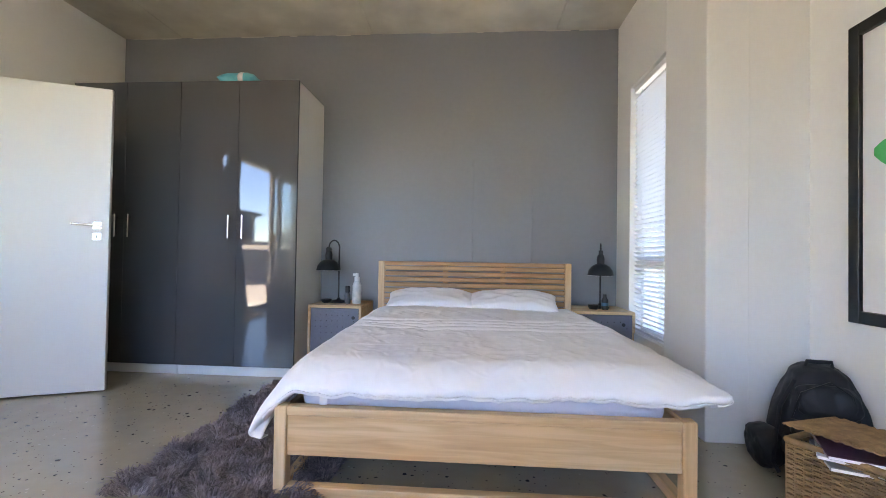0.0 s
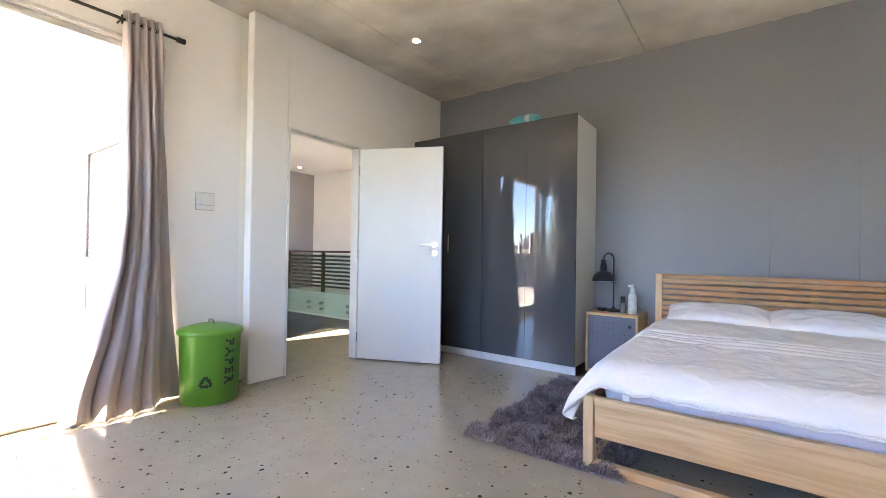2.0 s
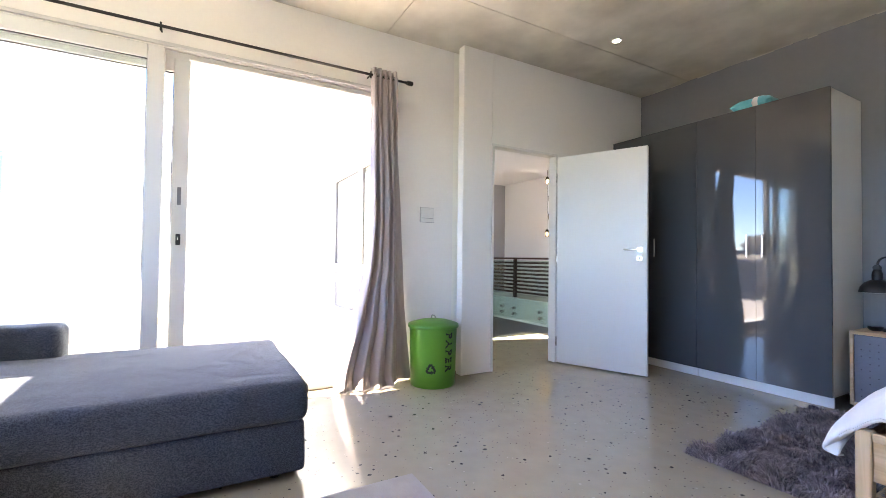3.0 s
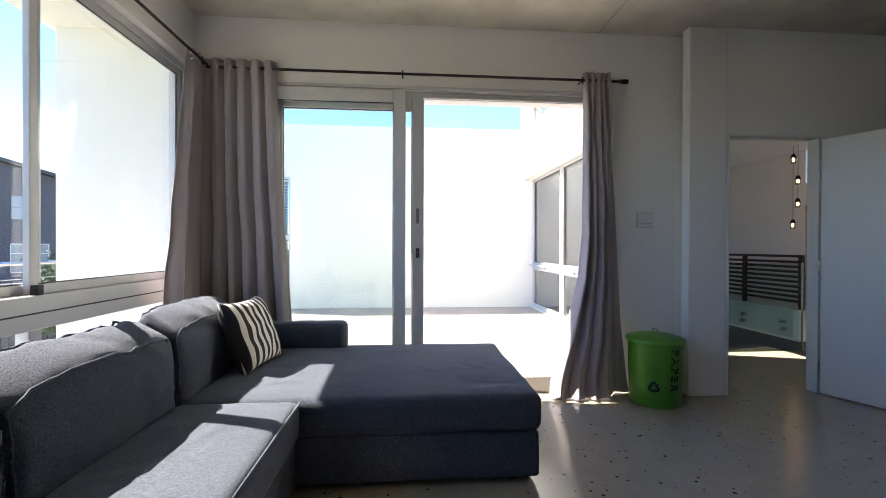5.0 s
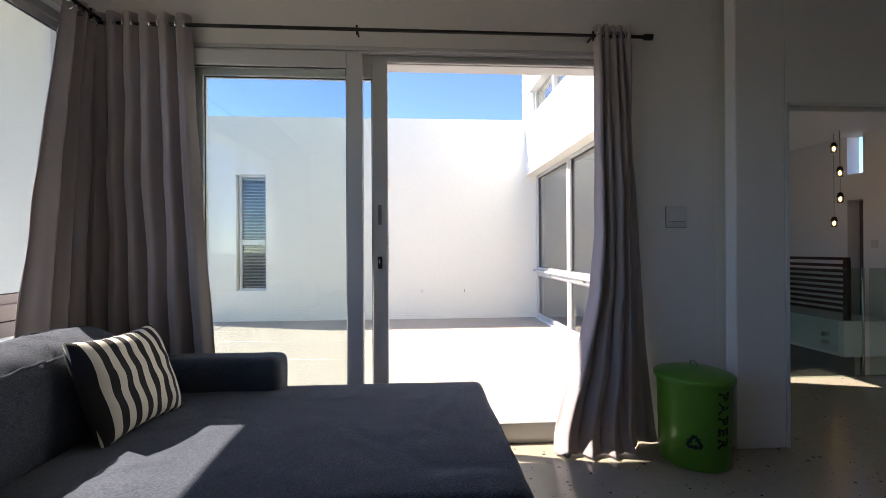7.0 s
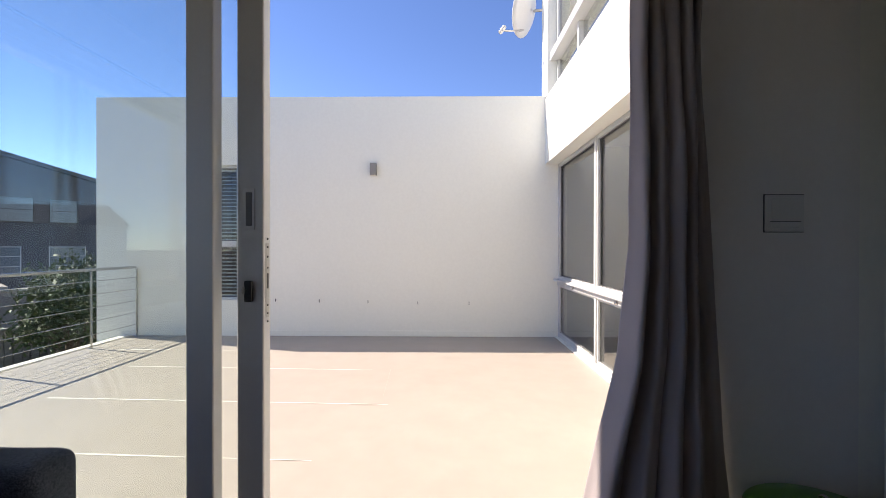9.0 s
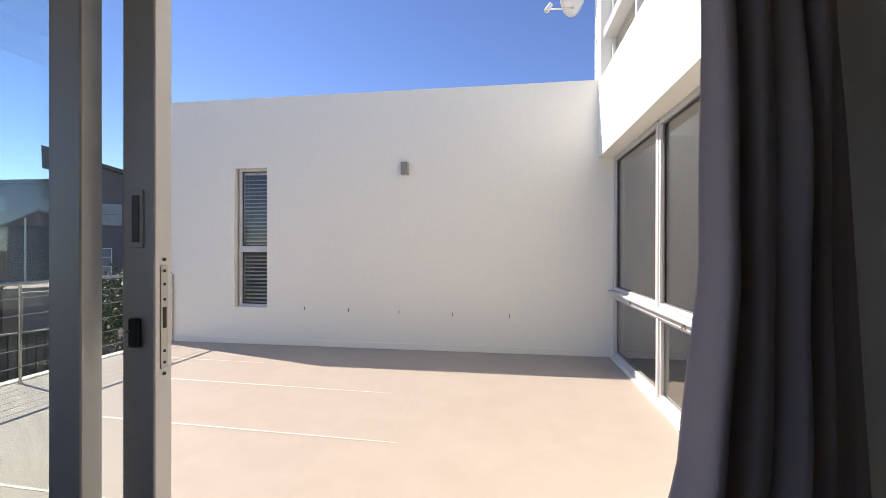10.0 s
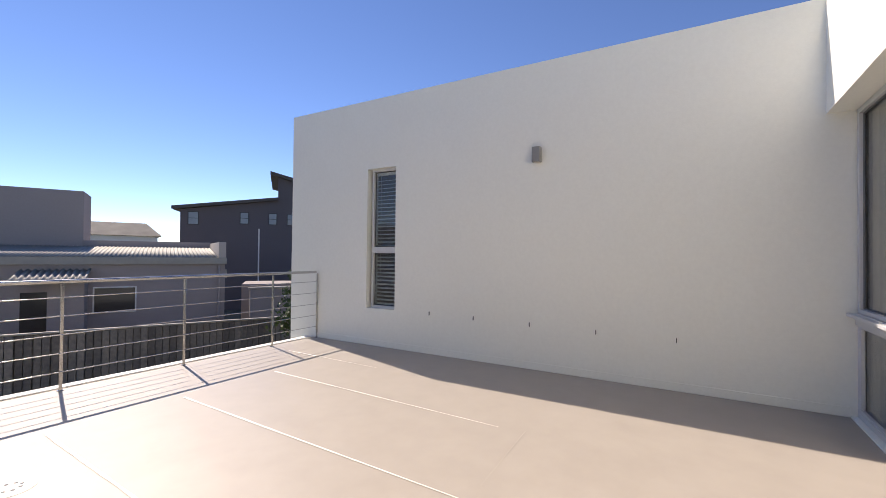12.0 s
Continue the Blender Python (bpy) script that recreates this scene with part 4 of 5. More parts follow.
def duvet_top(u, v):
    """Draped duvet: u across, v from foot to head."""
    x = (u - 0.5) * 2
    w = (0.90 if x < 0 else 0.91) - 0.09 * v
    top = 0.515 + 0.065 * min(1, v / 0.8) ** 0.8
    flat = 0.80
    ax = abs(x)
    z = top
    if ax > flat:
        k = (ax - flat) / (1 - flat)
        z = top - ((0.20 if x < 0 else 0.045) - (0.10 if x < 0 else -0.05) * v) * k ** 1.3
    foot = max(0.0, 1 - v / 0.10)
    z -= 0.075 * foot ** 2 * (1 - (0.25 if x < 0 else 0.9) * max(0, ax - 0.8) / 0.2)
    y = 1.905 + 1.52 * v + 0.02 * math.sin(x * 4) * foot
    px = x * w
    crease = 0.0
    for y0, amp, width in ((2.60, 0.012, 0.016), (2.675, 0.010, 0.014), (2.745, 0.011, 0.014), (2.83, 0.012, 0.017)):
        crease -= amp * math.exp(-((y - y0 - 0.015 * math.sin(px * 3 + y0 * 9)) / width) ** 2)
    n = 0.014 * noise.noise((px * 2.3, y * 2.0, 0.3)) + 0.006 * noise.noise((px * 6, y * 5, 1.3)) + 0.003 * noise.noise((px * 15, y * 11, 2.3))
    fine = 0.007 * (1 - 2.5 * abs(noise.noise((px * 9 + y * 3, y * 7 - px * 3, 11.0)))) + 0.004 * (1 - 2.5 * abs(noise.noise((px * 19 - y * 6, y * 15, 17.0))))
    n += 0.45 * fine * (0.55 + 0.9 * noise.noise((px * 1.7, y * 1.7, 21.0)))
    ridge = 0.007 * abs(noise.noise((px * 3.5 + y * 2.0, y * 1.5 - px, 5.1))) - 0.005 * abs(noise.noise((px * 7 - y * 4.0, y * 5 + px * 2, 9.1)))
    frill = (0.006 * noise.noise((px * 11, y * 9, 3.3)) + 0.004 * noise.noise((px * 31, y * 20, 6.3))) * (foot + (max(0, ax - flat) / (1 - flat)))
    return Vector((px + 0.388 + 0.012 * noise.noise((y * 6, px, 7.0)) * (ax > 0.9), y + frill, z + n + crease + ridge + frill - 0.0))


dv = thing("duvet", (0, 0, 0), "rumpled white cotton duvet hanging over the bed sides", "duvet")


def duvet(u, v):
    """The top with its edges rolled under at the foot and the sides."""
    uu, vv = (u - 0.5) * 1.08 + 0.5, v * 1.05 - 0.05
    p = duvet_top(min(1, max(0, uu)), max(0, vv))
    ku, kv = max(0, -uu, uu - 1) / 0.04, max(0, -vv) / 0.05
    k = min(1.0, max(ku, kv))
    if k > 0:
        drop = 0.045 * math.sin(k * math.pi / 2) + 0.006 * noise.noise((p.x * 25, p.y * 25, 1)) * k
        back = 0.05 * (1 - math.cos(k * math.pi / 2))
        p.z -= drop
        p.y += (back - 0.010 * math.sin(k * math.pi)) * (kv > 0)
        p.x += (back - 0.010 * math.sin(k * math.pi)) * (ku > 0) * (1 if uu < 0.5 else -1)
    return p


dob = part("cover", grid(duvet, 260, 220), LINEN, dv)
dob.modifiers.new("thick", "SOLIDIFY").thickness = 0.006
def hem(u, v):
    p = duvet_top(0.03 + 0.94 * u, 0.0)
    return p + Vector((0, -0.011 + 0.006 * v, -0.022 - 0.012 * v + 0.004 * noise.noise((u * 40, 0, 2))))
part("hem", grid(hem, 120, 4), LINEN, dv, "stitched hem along the foot edge").modifiers.new("thick", "SOLIDIFY").thickness = 0.004
part("tag", box(-0.225, -0.195, 1.888, 1.893, 0.37, 0.43, 0.001, 1), LINEN, dv)
for i, (x, r) in enumerate(((0.045, 3), (0.655, -4))):
    p = thing("pillow", (x, 3.51, 0.565), "plump white cotton pillow leaning at the headboard", "pillow", "bed pillows", r)
    part("stuffing", pillow_shape(0.68, 0.36, 0.125, 40, 28, 0.02, i * 7.0, 0.014), LINEN, p).matrix_basis = pose(0, 0, 0.055, 14, 0, 0)

# nightstands and what stands on them
PERF = material("perforated_grey_board", (0.135, 0.135, 0.165), 0.5, vary=0.08)


def nightstand(x0, x1, knob):
    w = x1 - x0
    n = thing("nightstand", ((x0 + x1) / 2, 3.79, 0), "light oak nightstand with a grey perforated door", "nightstand", "nightstands")
    bm = box(-w / 2, w / 2, -0.20, 0.20, 0.525, 0.548, 0.003)
    box(-w / 2, -w / 2 + 0.02, -0.20, 0.20, 0.03, 0.525, 0.003, bm=bm)
    box(w / 2 - 0.02, w / 2, -0.20, 0.20, 0.03, 0.525, 0.003, bm=bm)
    box(-w / 2 + 0.02, w / 2 - 0.02, -0.20, 0.20, 0.03, 0.05, bm=bm)
    box(-w / 2 + 0.02, w / 2 - 0.02, 0.18, 0.198, 0.05, 0.525, bm=bm)
    part("body", bm, OAK, n)
    d = part("door", box(-w / 2 + 0.022, w / 2 - 0.022, -0.192, -0.174, 0.052, 0.522, 0.002, 1), PERF, n, "grey perforated door")
    part("finger_hole", rod((knob, -0.194, 0.45), (knob, -0.19, 0.45), 0.014, 16), BLACKMETAL, d)
    holes = bmesh.new()
    rng = random.Random(5)
    for i in range(8):
        for k in range(9):
            if rng.random() < 0.75:
                x, z = -w / 2 + 0.06 + i * (w - 0.12) / 7, 0.1 + k * 0.046
                rod((x, -0.1935, z), (x, -0.191, z), 0.0042, 6, bm=holes)
    tagged(part("perforation", holes, BLACKMETAL, d), kind="stuff")
    for x in (-w / 2 + 0.03, w / 2 - 0.03):
        for y in (-0.17, 0.17):
            part("foot", rod((x, y, 0), (x, y, 0.03), 0.016, 10), OAKZ, n)


nightstand(-0.945, -0.515, 0.15)
nightstand(1.135, 1.585, 0.14)


def desk_lamp(at, turn, low=0.0):
    l = thing("table_lamp", at, "black metal desk lamp with bell shade on the nightstand", "lamp", "bedside lamps", turn)
    part("base", lathe([(0.07, 0), (0.072, 0.008), (0.06, 0.018), (0.02, 0.024), (0.012, 0.035), (0.0095, 0.04)], 28), BLACKMETAL, l)
    pts = [(0, 0, 0.03), (0, 0, 0.44)] + [(-0.045 + 0.045 * math.cos(a), 0, 0.46 + 0.06 * math.sin(a)) for a in [i * math.pi / 8 for i in range(0, 9)]] + [(-0.09, 0, 0.44)]
    part("stem", tube(pts, 0.0065, 10), BLACKMETAL, l)
    part("joint", rod((-0.09, -0.016, 0.445), (-0.09, 0.016, 0.445), 0.021, 14), BLACKMETAL, l)
    part("socket", lathe([(0.028, 0.34), (0.03, 0.40), (0.022, 0.43), (0.006, 0.44)], 20, at=(-0.09, 0, 0)), BLACKMETAL, l)
    part("shade", lathe([(0.100, 0.268), (0.099, 0.276), (0.092, 0.305), (0.070, 0.337), (0.042, 0.355), (0.012, 0.362)], 32, at=(-0.09, 0, 0)), BLACKMETAL, l)
    part("inner_shade", lathe([(0.097, 0.266), (0.096, 0.270), (0.04, 0.271)], 32, at=(-0.09, 0, 0)), LINEN, l, "pale inside of the shade")
    return l


desk_lamp((-0.765, 3.80, 0.548), 0)
desk_lamp((1.395, 3.84, 0.548), 75)
BOTTLEW = material("white_plastic_bottle", (0.75, 0.73, 0.70), 0.4, grain=26, blotch=30, vary=0.2, bump=0.0, second=(0.45, 0.5, 0.5))
s = thing("spray_bottle", (-0.595, 3.75, 0.548), "white printed spray bottle on the nightstand", "bottle")
part("bottle", lathe([(0.034, 0), (0.036, 0.01), (0.036, 0.15), (0.026, 0.175), (0.018, 0.185)], 24), BOTTLEW, s)
part("cap", lathe([(0.022, 0.185), (0.022, 0.215), (0.012, 0.225), (0.010, 0.25)], 18), DOORPAINT, s)
part("nozzle", box(-0.035, 0.012, -0.008, 0.008, 0.225, 0.247, 0.004), DOORPAINT, s)
s = thing("small_bottle", (-0.668, 3.73, 0.548), "small dark bottle with black cap", "bottle")
part("bottle", lathe([(0.022, 0), (0.023, 0.005), (0.023, 0.075), (0.012, 0.09)], 20), material("smoked_plastic", (0.16, 0.15, 0.15), 0.2, bump=0.0), s)
part("cap", lathe([(0.019, 0.09), (0.019, 0.14), (0.015, 0.144)], 20), BLACKMETAL, s)
s = thing("dark_bottle", (1.40, 3.73, 0.548), "small black bottle with a blue label", "bottle")
part("bottle", lathe([(0.024, 0), (0.026, 0.008), (0.026, 0.075), (0.013, 0.098), (0.012, 0.12)], 20), BLACKMETAL, s)
part("label", lathe([(0.0265, 0.03), (0.0265, 0.055)], 20), material("blue_label", (0.03, 0.12, 0.2), 0.4), s)
s = thing("black_dish", (1.315, 3.74, 0.548), "small black round dish", "dish")
part("bowl", lathe([(0.03, 0), (0.042, 0.02), (0.044, 0.035), (0.036, 0.036)], 20), BLACKMETAL, s)
s = thing("black_dish", (-0.855, 3.76, 0.548), "small black round dish with a rim", "dish")
part("bowl", lathe([(0.03, 0), (0.042, 0.015), (0.044, 0.03), (0.036, 0.031)], 20), BLACKMETAL, s)

# shaggy rug
rug = thing("shaggy_rug", (-0.72, 2.55, 0), "shaggy mauve-grey deep pile rug beside the bed", "rug")
part("backing", box(-0.33, 0.5, -0.69, 0.72, 0, 0.012, 0.004, 1), RUGPILE, rug)
rng = random.Random(3)
verts, faces = [], []
for i in range(30000):
    x, y = rng.uniform(-0.345, 0.50), rng.uniform(-0.70, 0.74)
    jut = 0.03 * noise.noise((x * 5, y * 5, 0))
    x, y = x + jut, y + jut
    a = 9.0 * noise.noise((x * 6, y * 6, 7)) + rng.uniform(-0.9, 0.9)
    lean, h = rng.uniform(0.015, 0.06), rng.uniform(0.028, 0.06) * (0.9 + 0.7 * noise.noise((x * 11, y * 11, 2)))
    w = 0.0026
    dx, dy = math.cos(a), math.sin(a)
    k = len(verts)
    verts += [(x - dy * w, y + dx * w, 0.008), (x + dy * w, y - dx * w, 0.008), (x + dx * lean * 0.5 + dy * w, y + dy * lean * 0.5 - dx * w, h * 0.8),
              (x + dx * lean * 0.5 - dy * w, y + dy * lean * 0.5 + dx * w, h * 0.8), (x + dx * lean, y + dy * lean, h * 0.9)]
    faces += [(k, k + 1, k + 2, k + 3), (k + 3, k + 2, k + 4)]
me = bpy.data.meshes.new("tuft_layer")
me.from_pydata(verts, [], faces)
me.materials.append(RUGPILE)
pile = new("tuft_layer", me)
pile.parent = rug
tagged(pile, kind="stuff")

# thin flat rug under the walkway
FLATRUG = material("pale_flat_rug", (0.42, 0.39, 0.36), 0.8, grain=5, blotch=4, bump=0.15, second=(0.25, 0.22, 0.2), bump_scale=120)
fr = thing("flat_rug", (-0.5, -0.35, 0), "thin pale grey mottled rug in front of the sofa", "rug")
part("weave", box(-1.055, 1.0, -0.55, 0.82, 0, 0.008, 0.003, 1), FLATRUG, fr)


# ---------------------------------------------------------------- curtains
def curtain(name, label, spine, left, right, folds, depth, seed, top=2.56):
    """Hanging curtain. spine(s, z) places a point at share s between the edges left(z) and right(z)."""
    c = thing(name, (0, 0, 0), label, "curtain", "grey curtains")
    nz, ns = 60, 26 * folds

    def fn(u, v):
        z = top * (1 - v)
        s = left(z) + (right(z) - left(z)) * u
        grow = 0.55 + 0.6 * v
        ph = folds * 2 * math.pi * u + 0.25 * math.sin(2 * v + seed) + 1.5 * noise.noise((u * 3.0, v * 0.45, seed)) * min(1, 0.3 + 2 * v)
        off = depth * grow * (0.65 + 0.6 * noise.noise((u * 4, v * 0.8, seed + 12))) * (2.1 * abs(math.sin(0.5 * ph)) - 1.2 + 0.08 * math.sin(3 * ph + 2 * seed) * (1 - v) + 0.22 * math.sin(2 * ph + seed + 2 * v) * v)
        off += 0.02 * noise.noise((u * 5, v * 7, seed + 3)) + 0.035 * v * noise.noise((u * 3.5, v * 3, seed + 6))
        low = max(0.0, 1 - z / 0.16)
        off += 0.10 * low * low * (0.4 + 0.6 * math.sin(ph * 0.5 + seed) ** 2)
        z += 0.012 * noise.noise((u * 9, 0, seed)) * (v > 0.99)
        return spine(s, off, max(z, 0.006 + 0.012 * (0.5 + 0.5 * math.sin(ph))))
    cl = part("cloth", grid(fn, ns, nz), CURTAIN, c)
    cl.modifiers.new("thick", "SOLIDIFY").thickness = 0.004
    a = spine(left(2.5), 0, 2.5)
    way = (spine(right(2.5), 0, 2.5) - a).normalized()
    side = way.cross(Vector((0, 0, 1)))
    for i in range(folds * 2):
        q = spine(left(2.5) + (right(2.5) - left(2.5)) * (i + 0.5) / (folds * 2), 0, 2.5)
        pts = [q + (side * math.cos(t) + Vector((0, 0, 1)) * math.sin(t)) * 0.021 for t in [2 * math.pi * k / 16 for k in range(17)]]
        part("eyelet", tube(pts, 0.005, 6), CHROME, c)
    return c


def lerp(pts):
    def f(z):
        for (z0, a), (z1, b) in zip(pts, pts[1:]):
            if z <= z1:
                t = min(1, max(0, (z - z0) / (z1 - z0)))
                return a + (b - a) * t
        return pts[-1][1]
    return f


west = lambda xc, lean=0.0: (lambda s, off, z: Vector((xc + off + lean * (1 - z / 2.56), s, z)))


def door_spine(s, off, z):
    """Hangs from the rod; below it the far edge turns back to the wall."""
    k = min(1, max(0, (s - 0.92) / 0.10)) * min(1, max(0, (2.4 - z) / 0.4))
    return Vector((max(-2.985 + off * (1 - 0.8 * k) + 0.045 * (1 - z / 2.56) - 0.085 * k, -3.068), s, z))


south = lambda yc: (lambda s, off, z: Vector((s, yc + off, z)))
curtain("curtain", "mauve-grey eyelet curtain drawn aside by the open door", door_spine,
        lerp([(0, 0.46), (0.3, 0.54), (0.47, 0.60), (0.65, 0.64), (0.93, 0.71), (1.3, 0.748), (1.6, 0.75), (2.56, 0.75)]), lerp([(0, 1.15), (0.6, 1.09), (1.6, 1.04), (2.56, 0.97)]), 5, 0.052, 1.0)
curtain("curtain", "mauve-grey eyelet curtain gathered in the room corner", west(-2.985),
        lerp([(0, -2.21), (2.56, -2.20)]), lerp([(0, -1.47), (0.7, -1.52), (1.6, -1.59), (2.56, -1.63)]), 6, 0.062, 4.0)
curtain("curtain", "mauve-grey eyelet curtain gathered beside the wide window", south(-2.14),
        lerp([(0, -3.05), (2.56, -3.05)]), lerp([(0, -2.48), (0.83, -2.53), (1.5, -2.62), (2.2, -2.74), (2.56, -2.80)]), 4, 0.055, 8.0)
cr = thing("curtain_rod", (XW, -0.5, 2.5), "thin black curtain rod with round end cap above sliding door", "curtain rod", "curtain rods")
part("pole", rod((0.085, -1.66, 0), (0.085, 1.56, 0), 0.010), BLACKMETAL, cr)
part("end_cap", rod((0.085, 1.56, 0), (0.085, 1.61, 0), 0.019, 16), BLACKMETAL, cr)
for y in (-1.45, -0.18, 1.24):
    bm = rod((0, y, 0), (0.085, y, 0), 0.006)
    rod((0.085, y, -0.03), (0.085, y, 0.025), 0.006, bm=bm)
    part("bracket", bm, BLACKMETAL, cr)
cr = thing("curtain_rod", (-1.0, YS, 2.5), "thin black metal curtain rod over the wide window", "curtain rod", "curtain rods")
part("pole", rod((-2.0, 0.12, 0.02), (1.8, 0.12, 0.02), 0.010), BLACKMETAL, cr)
for x in (-1.92, 0.0, 1.7):
    bm = rod((x, 0, 0.02), (x, 0.12, 0.02), 0.006)
    rod((x, 0.12, -0.01), (x, 0.12, 0.045), 0.006, bm=bm)
    part("bracket", bm, BLACKMETAL, cr)

# ---------------------------------------------------------------- sofa
def padded(x0, x1, y0, y1, z0, z1, r, puff=0.0, seed=0.0, n=26):
    """A cushion block with soft edges, puffed top and slight wrinkles."""
    bm = box(x0, x1, y0, y1, z0, z1, r, 4)
    for f in bm.faces:
        f.smooth = True
    bmesh.ops.subdivide_edges(bm, edges=[e for e in bm.edges if e.calc_length() > 0.12], cuts=9, use_grid_fill=True)
    cx, cy, cz = (x0 + x1) / 2, (y0 + y1) / 2, (z0 + z1) / 2
    for v in bm.verts:
        a, b = (v.co.x - cx) / (x1 - x0) * 2, (v.co.y - cy) / (y1 - y0) * 2
        f = max(0, 1 - a * a) * max(0, 1 - b * b)
        if v.co.z > cz:
            v.co.z += puff * f
        k = noise.noise((v.co.x * 5 + seed, v.co.y * 5, v.co.z * 5)) * 0.006 + noise.noise((v.co.x * 14 + seed, v.co.y * 14, v.co.z * 9)) * 0.003
        v.co += Vector((k, k * 0.7, k))
    return bm


def pipe_rect(x0, x1, y0, y1, z, r=0.005):
    return tube([(x0, y0, z), (x1, y0, z), (x1, y1, z), (x0, y1, z), (x0, y0, z)], r, 6)


sofa = thing("sofa", (-1.3, -1.1, 0), "slate blue woven corner sofa with a deep chaise", "sofa")
part("chaise_base", padded(-1.60, -0.46, -0.88, 1.12, 0.035, 0.27, 0.02, 0, 1), SOFA, sofa)
part("chaise_cushion", padded(-1.62, -0.445, -0.60, 1.135, 0.265, 0.45, 0.045, 0.012, 2), SOFA, sofa)
part("seat_base", padded(-0.455, 1.55, -0.88, -0.06, 0.035, 0.27, 0.02, 0, 3), SOFA, sofa)
for a, b, s in ((-0.455, 0.55, 4), (0.555, 1.55, 5)):
    part("seat_cushion", padded(a, b, -0.60, -0.035, 0.265, 0.455, 0.045, 0.014, s), SOFA, sofa)
    part("piping", tube([(a + 0.012, -0.04, 0.443), (b - 0.012, -0.04, 0.443)], 0.006, 6), SOFA, sofa)
part("back", padded(-1.68, 1.55, -0.99, -0.84, 0.035, 0.66, 0.03, 0, 6), SOFA, sofa)
part("armrest", padded(-1.70, -1.50, -0.88, 0.02, 0.035, 0.625, 0.05, 0, 7), SOFA, sofa)
part("armrest", padded(1.555, 1.75, -0.98, -0.04, 0.035, 0.625, 0.05, 0, 8), SOFA, sofa)


def cushion_form(co, w, h, d, seed):
    """Fills out and creases a point of a boxed cushion."""
    a, b, c = co.x / (w / 2), co.y / (d / 2), co.z / (h / 2)
    full = max(0, 1 - a * a) ** 0.6 * max(0, 1 - c * c) ** 0.6
    p = co.copy()
    p.y += 0.035 * full * b
    p.z += (0.02 * max(0, 1 - a * a) + 0.015 * max(0, 1 - b * b) ** 0.7 - 0.055 * b - 0.012 * abs(a) ** 6) * max(0, c) ** 2
    q = p + Vector((seed * 3.1, 0, 0))
    fold = 0.014 * noise.noise((q.x * 5, q.y * 5, q.z * 4)) + 0.010 * (1 - 2.4 * abs(noise.noise((q.x * 13, q.y * 8, q.z * 7)))) + 0.003 * noise.noise((q.x * 30, q.y * 26, q.z * 22))
    edge = min(1, max(0, abs(b) - 0.35) * 3)
    top = min(1, max(0, c - 0.4) * 3)
    return p + Vector((0.3 * fold, math.copysign(fold * edge, b), fold * top))


def back_cushion(w, h, d, seed):
    """A boxed back cushion standing up: flat gusset, rounded edges, full front, creased cloth."""
    bm = box(-w / 2, w / 2, -d / 2, d / 2, -h / 2, h / 2, 0.05, 5)
    for f in bm.faces:
        f.smooth = True
    bmesh.ops.subdivide_edges(bm, edges=[e for e in bm.edges if e.calc_length() > 0.08], cuts=15, use_grid_fill=True)
    for v in bm.verts:
        v.co = cushion_form(v.co, w, h, d, seed)
    return bm


def cushion_seam(w, h, d, seed, side):
    """Piping along the top edge of the cushion and down its two ends."""
    y, z, x = side * (d / 2 - 0.013), h / 2 - 0.013, w / 2 - 0.013
    path = [(-x, -0.15 + (z + 0.10) * i / 8) for i in range(8)] + [(-x + 0.05 + (2 * x - 0.1) * i / 30, z) for i in range(31)] + [(x, z - 0.05 - (z + 0.10) * i / 8) for i in range(8)]
    return tube([cushion_form(Vector((px, y, pz)), w, h, d, seed) + Vector((0, 0.003 * side, 0.003)) for px, pz in path], 0.0055, 6)


for x0, x1, s, r, zc in ((-1.36, -0.50, 1.0, 1.5, 0.595), (-0.495, 0.335, 2.0, -1, 0.57), (0.34, 1.16, 3.0, 1, 0.56), (1.165, 1.55, 4.0, 0, 0.56)):
    p = part("back_cushion", back_cushion(x1 - x0, 0.43, 0.17, s), SOFA, sofa)
    p.matrix_basis = pose((x0 + x1) / 2, -0.715, zc, 3, 0, r)
    for side in (1, -1):
        part("piping", cushion_seam(x1 - x0, 0.43, 0.17, s, side), SOFA, p)
for x, y in ((-1.5, -0.8), (-1.5, 1.0), (-0.55, 1.0), (1.45, -0.8), (1.45, -0.15)):
    part("foot", rod((x, y, 0), (x, y, 0.037), 0.025, 12), BLACKMETAL, sofa)
STRIPE = material("striped_cotton", (0.72, 0.68, 0.60), 0.9, vary=0.05, grain=150, bump=0.1)
nt = STRIPE.node_tree
wv = nt.nodes.new("ShaderNodeTexWave")
wv.bands_direction = "X"
wv.inputs["Scale"].default_value, wv.inputs["Distortion"].default_value, wv.inputs["Detail Scale"].default_value = 5.4, 0.14, 2.0
wv.inputs["Phase Offset"].default_value = math.pi
tcs = nt.nodes.new("ShaderNodeTexCoord")
nt.links.new(tcs.outputs["Object"], wv.inputs["Vector"])
st = nt.nodes.new("ShaderNodeMath")
st.operation = "GREATER_THAN"
st.inputs[1].default_value = 0.5
nt.links.new(wv.outputs["Fac"], st.inputs[0])
mx = nt.nodes.new("ShaderNodeMix")
mx.data_type = "RGBA"
mx.inputs["A"].default_value = (0.018, 0.017, 0.018, 1)
pb = nt.nodes["Principled BSDF"]
nt.links.new(pb.inputs["Base Color"].links[0].from_socket, mx.inputs["B"])
nt.links.new(st.outputs[0], mx.inputs["Factor"])
nt.links.new(mx.outputs["Result"], pb.inputs["Base Color"])
cu = thing("throw_cushion", (-2.39, -1.565, 0.455), "black and cream striped square throw cushion leaning on the sofa back", "cushion")
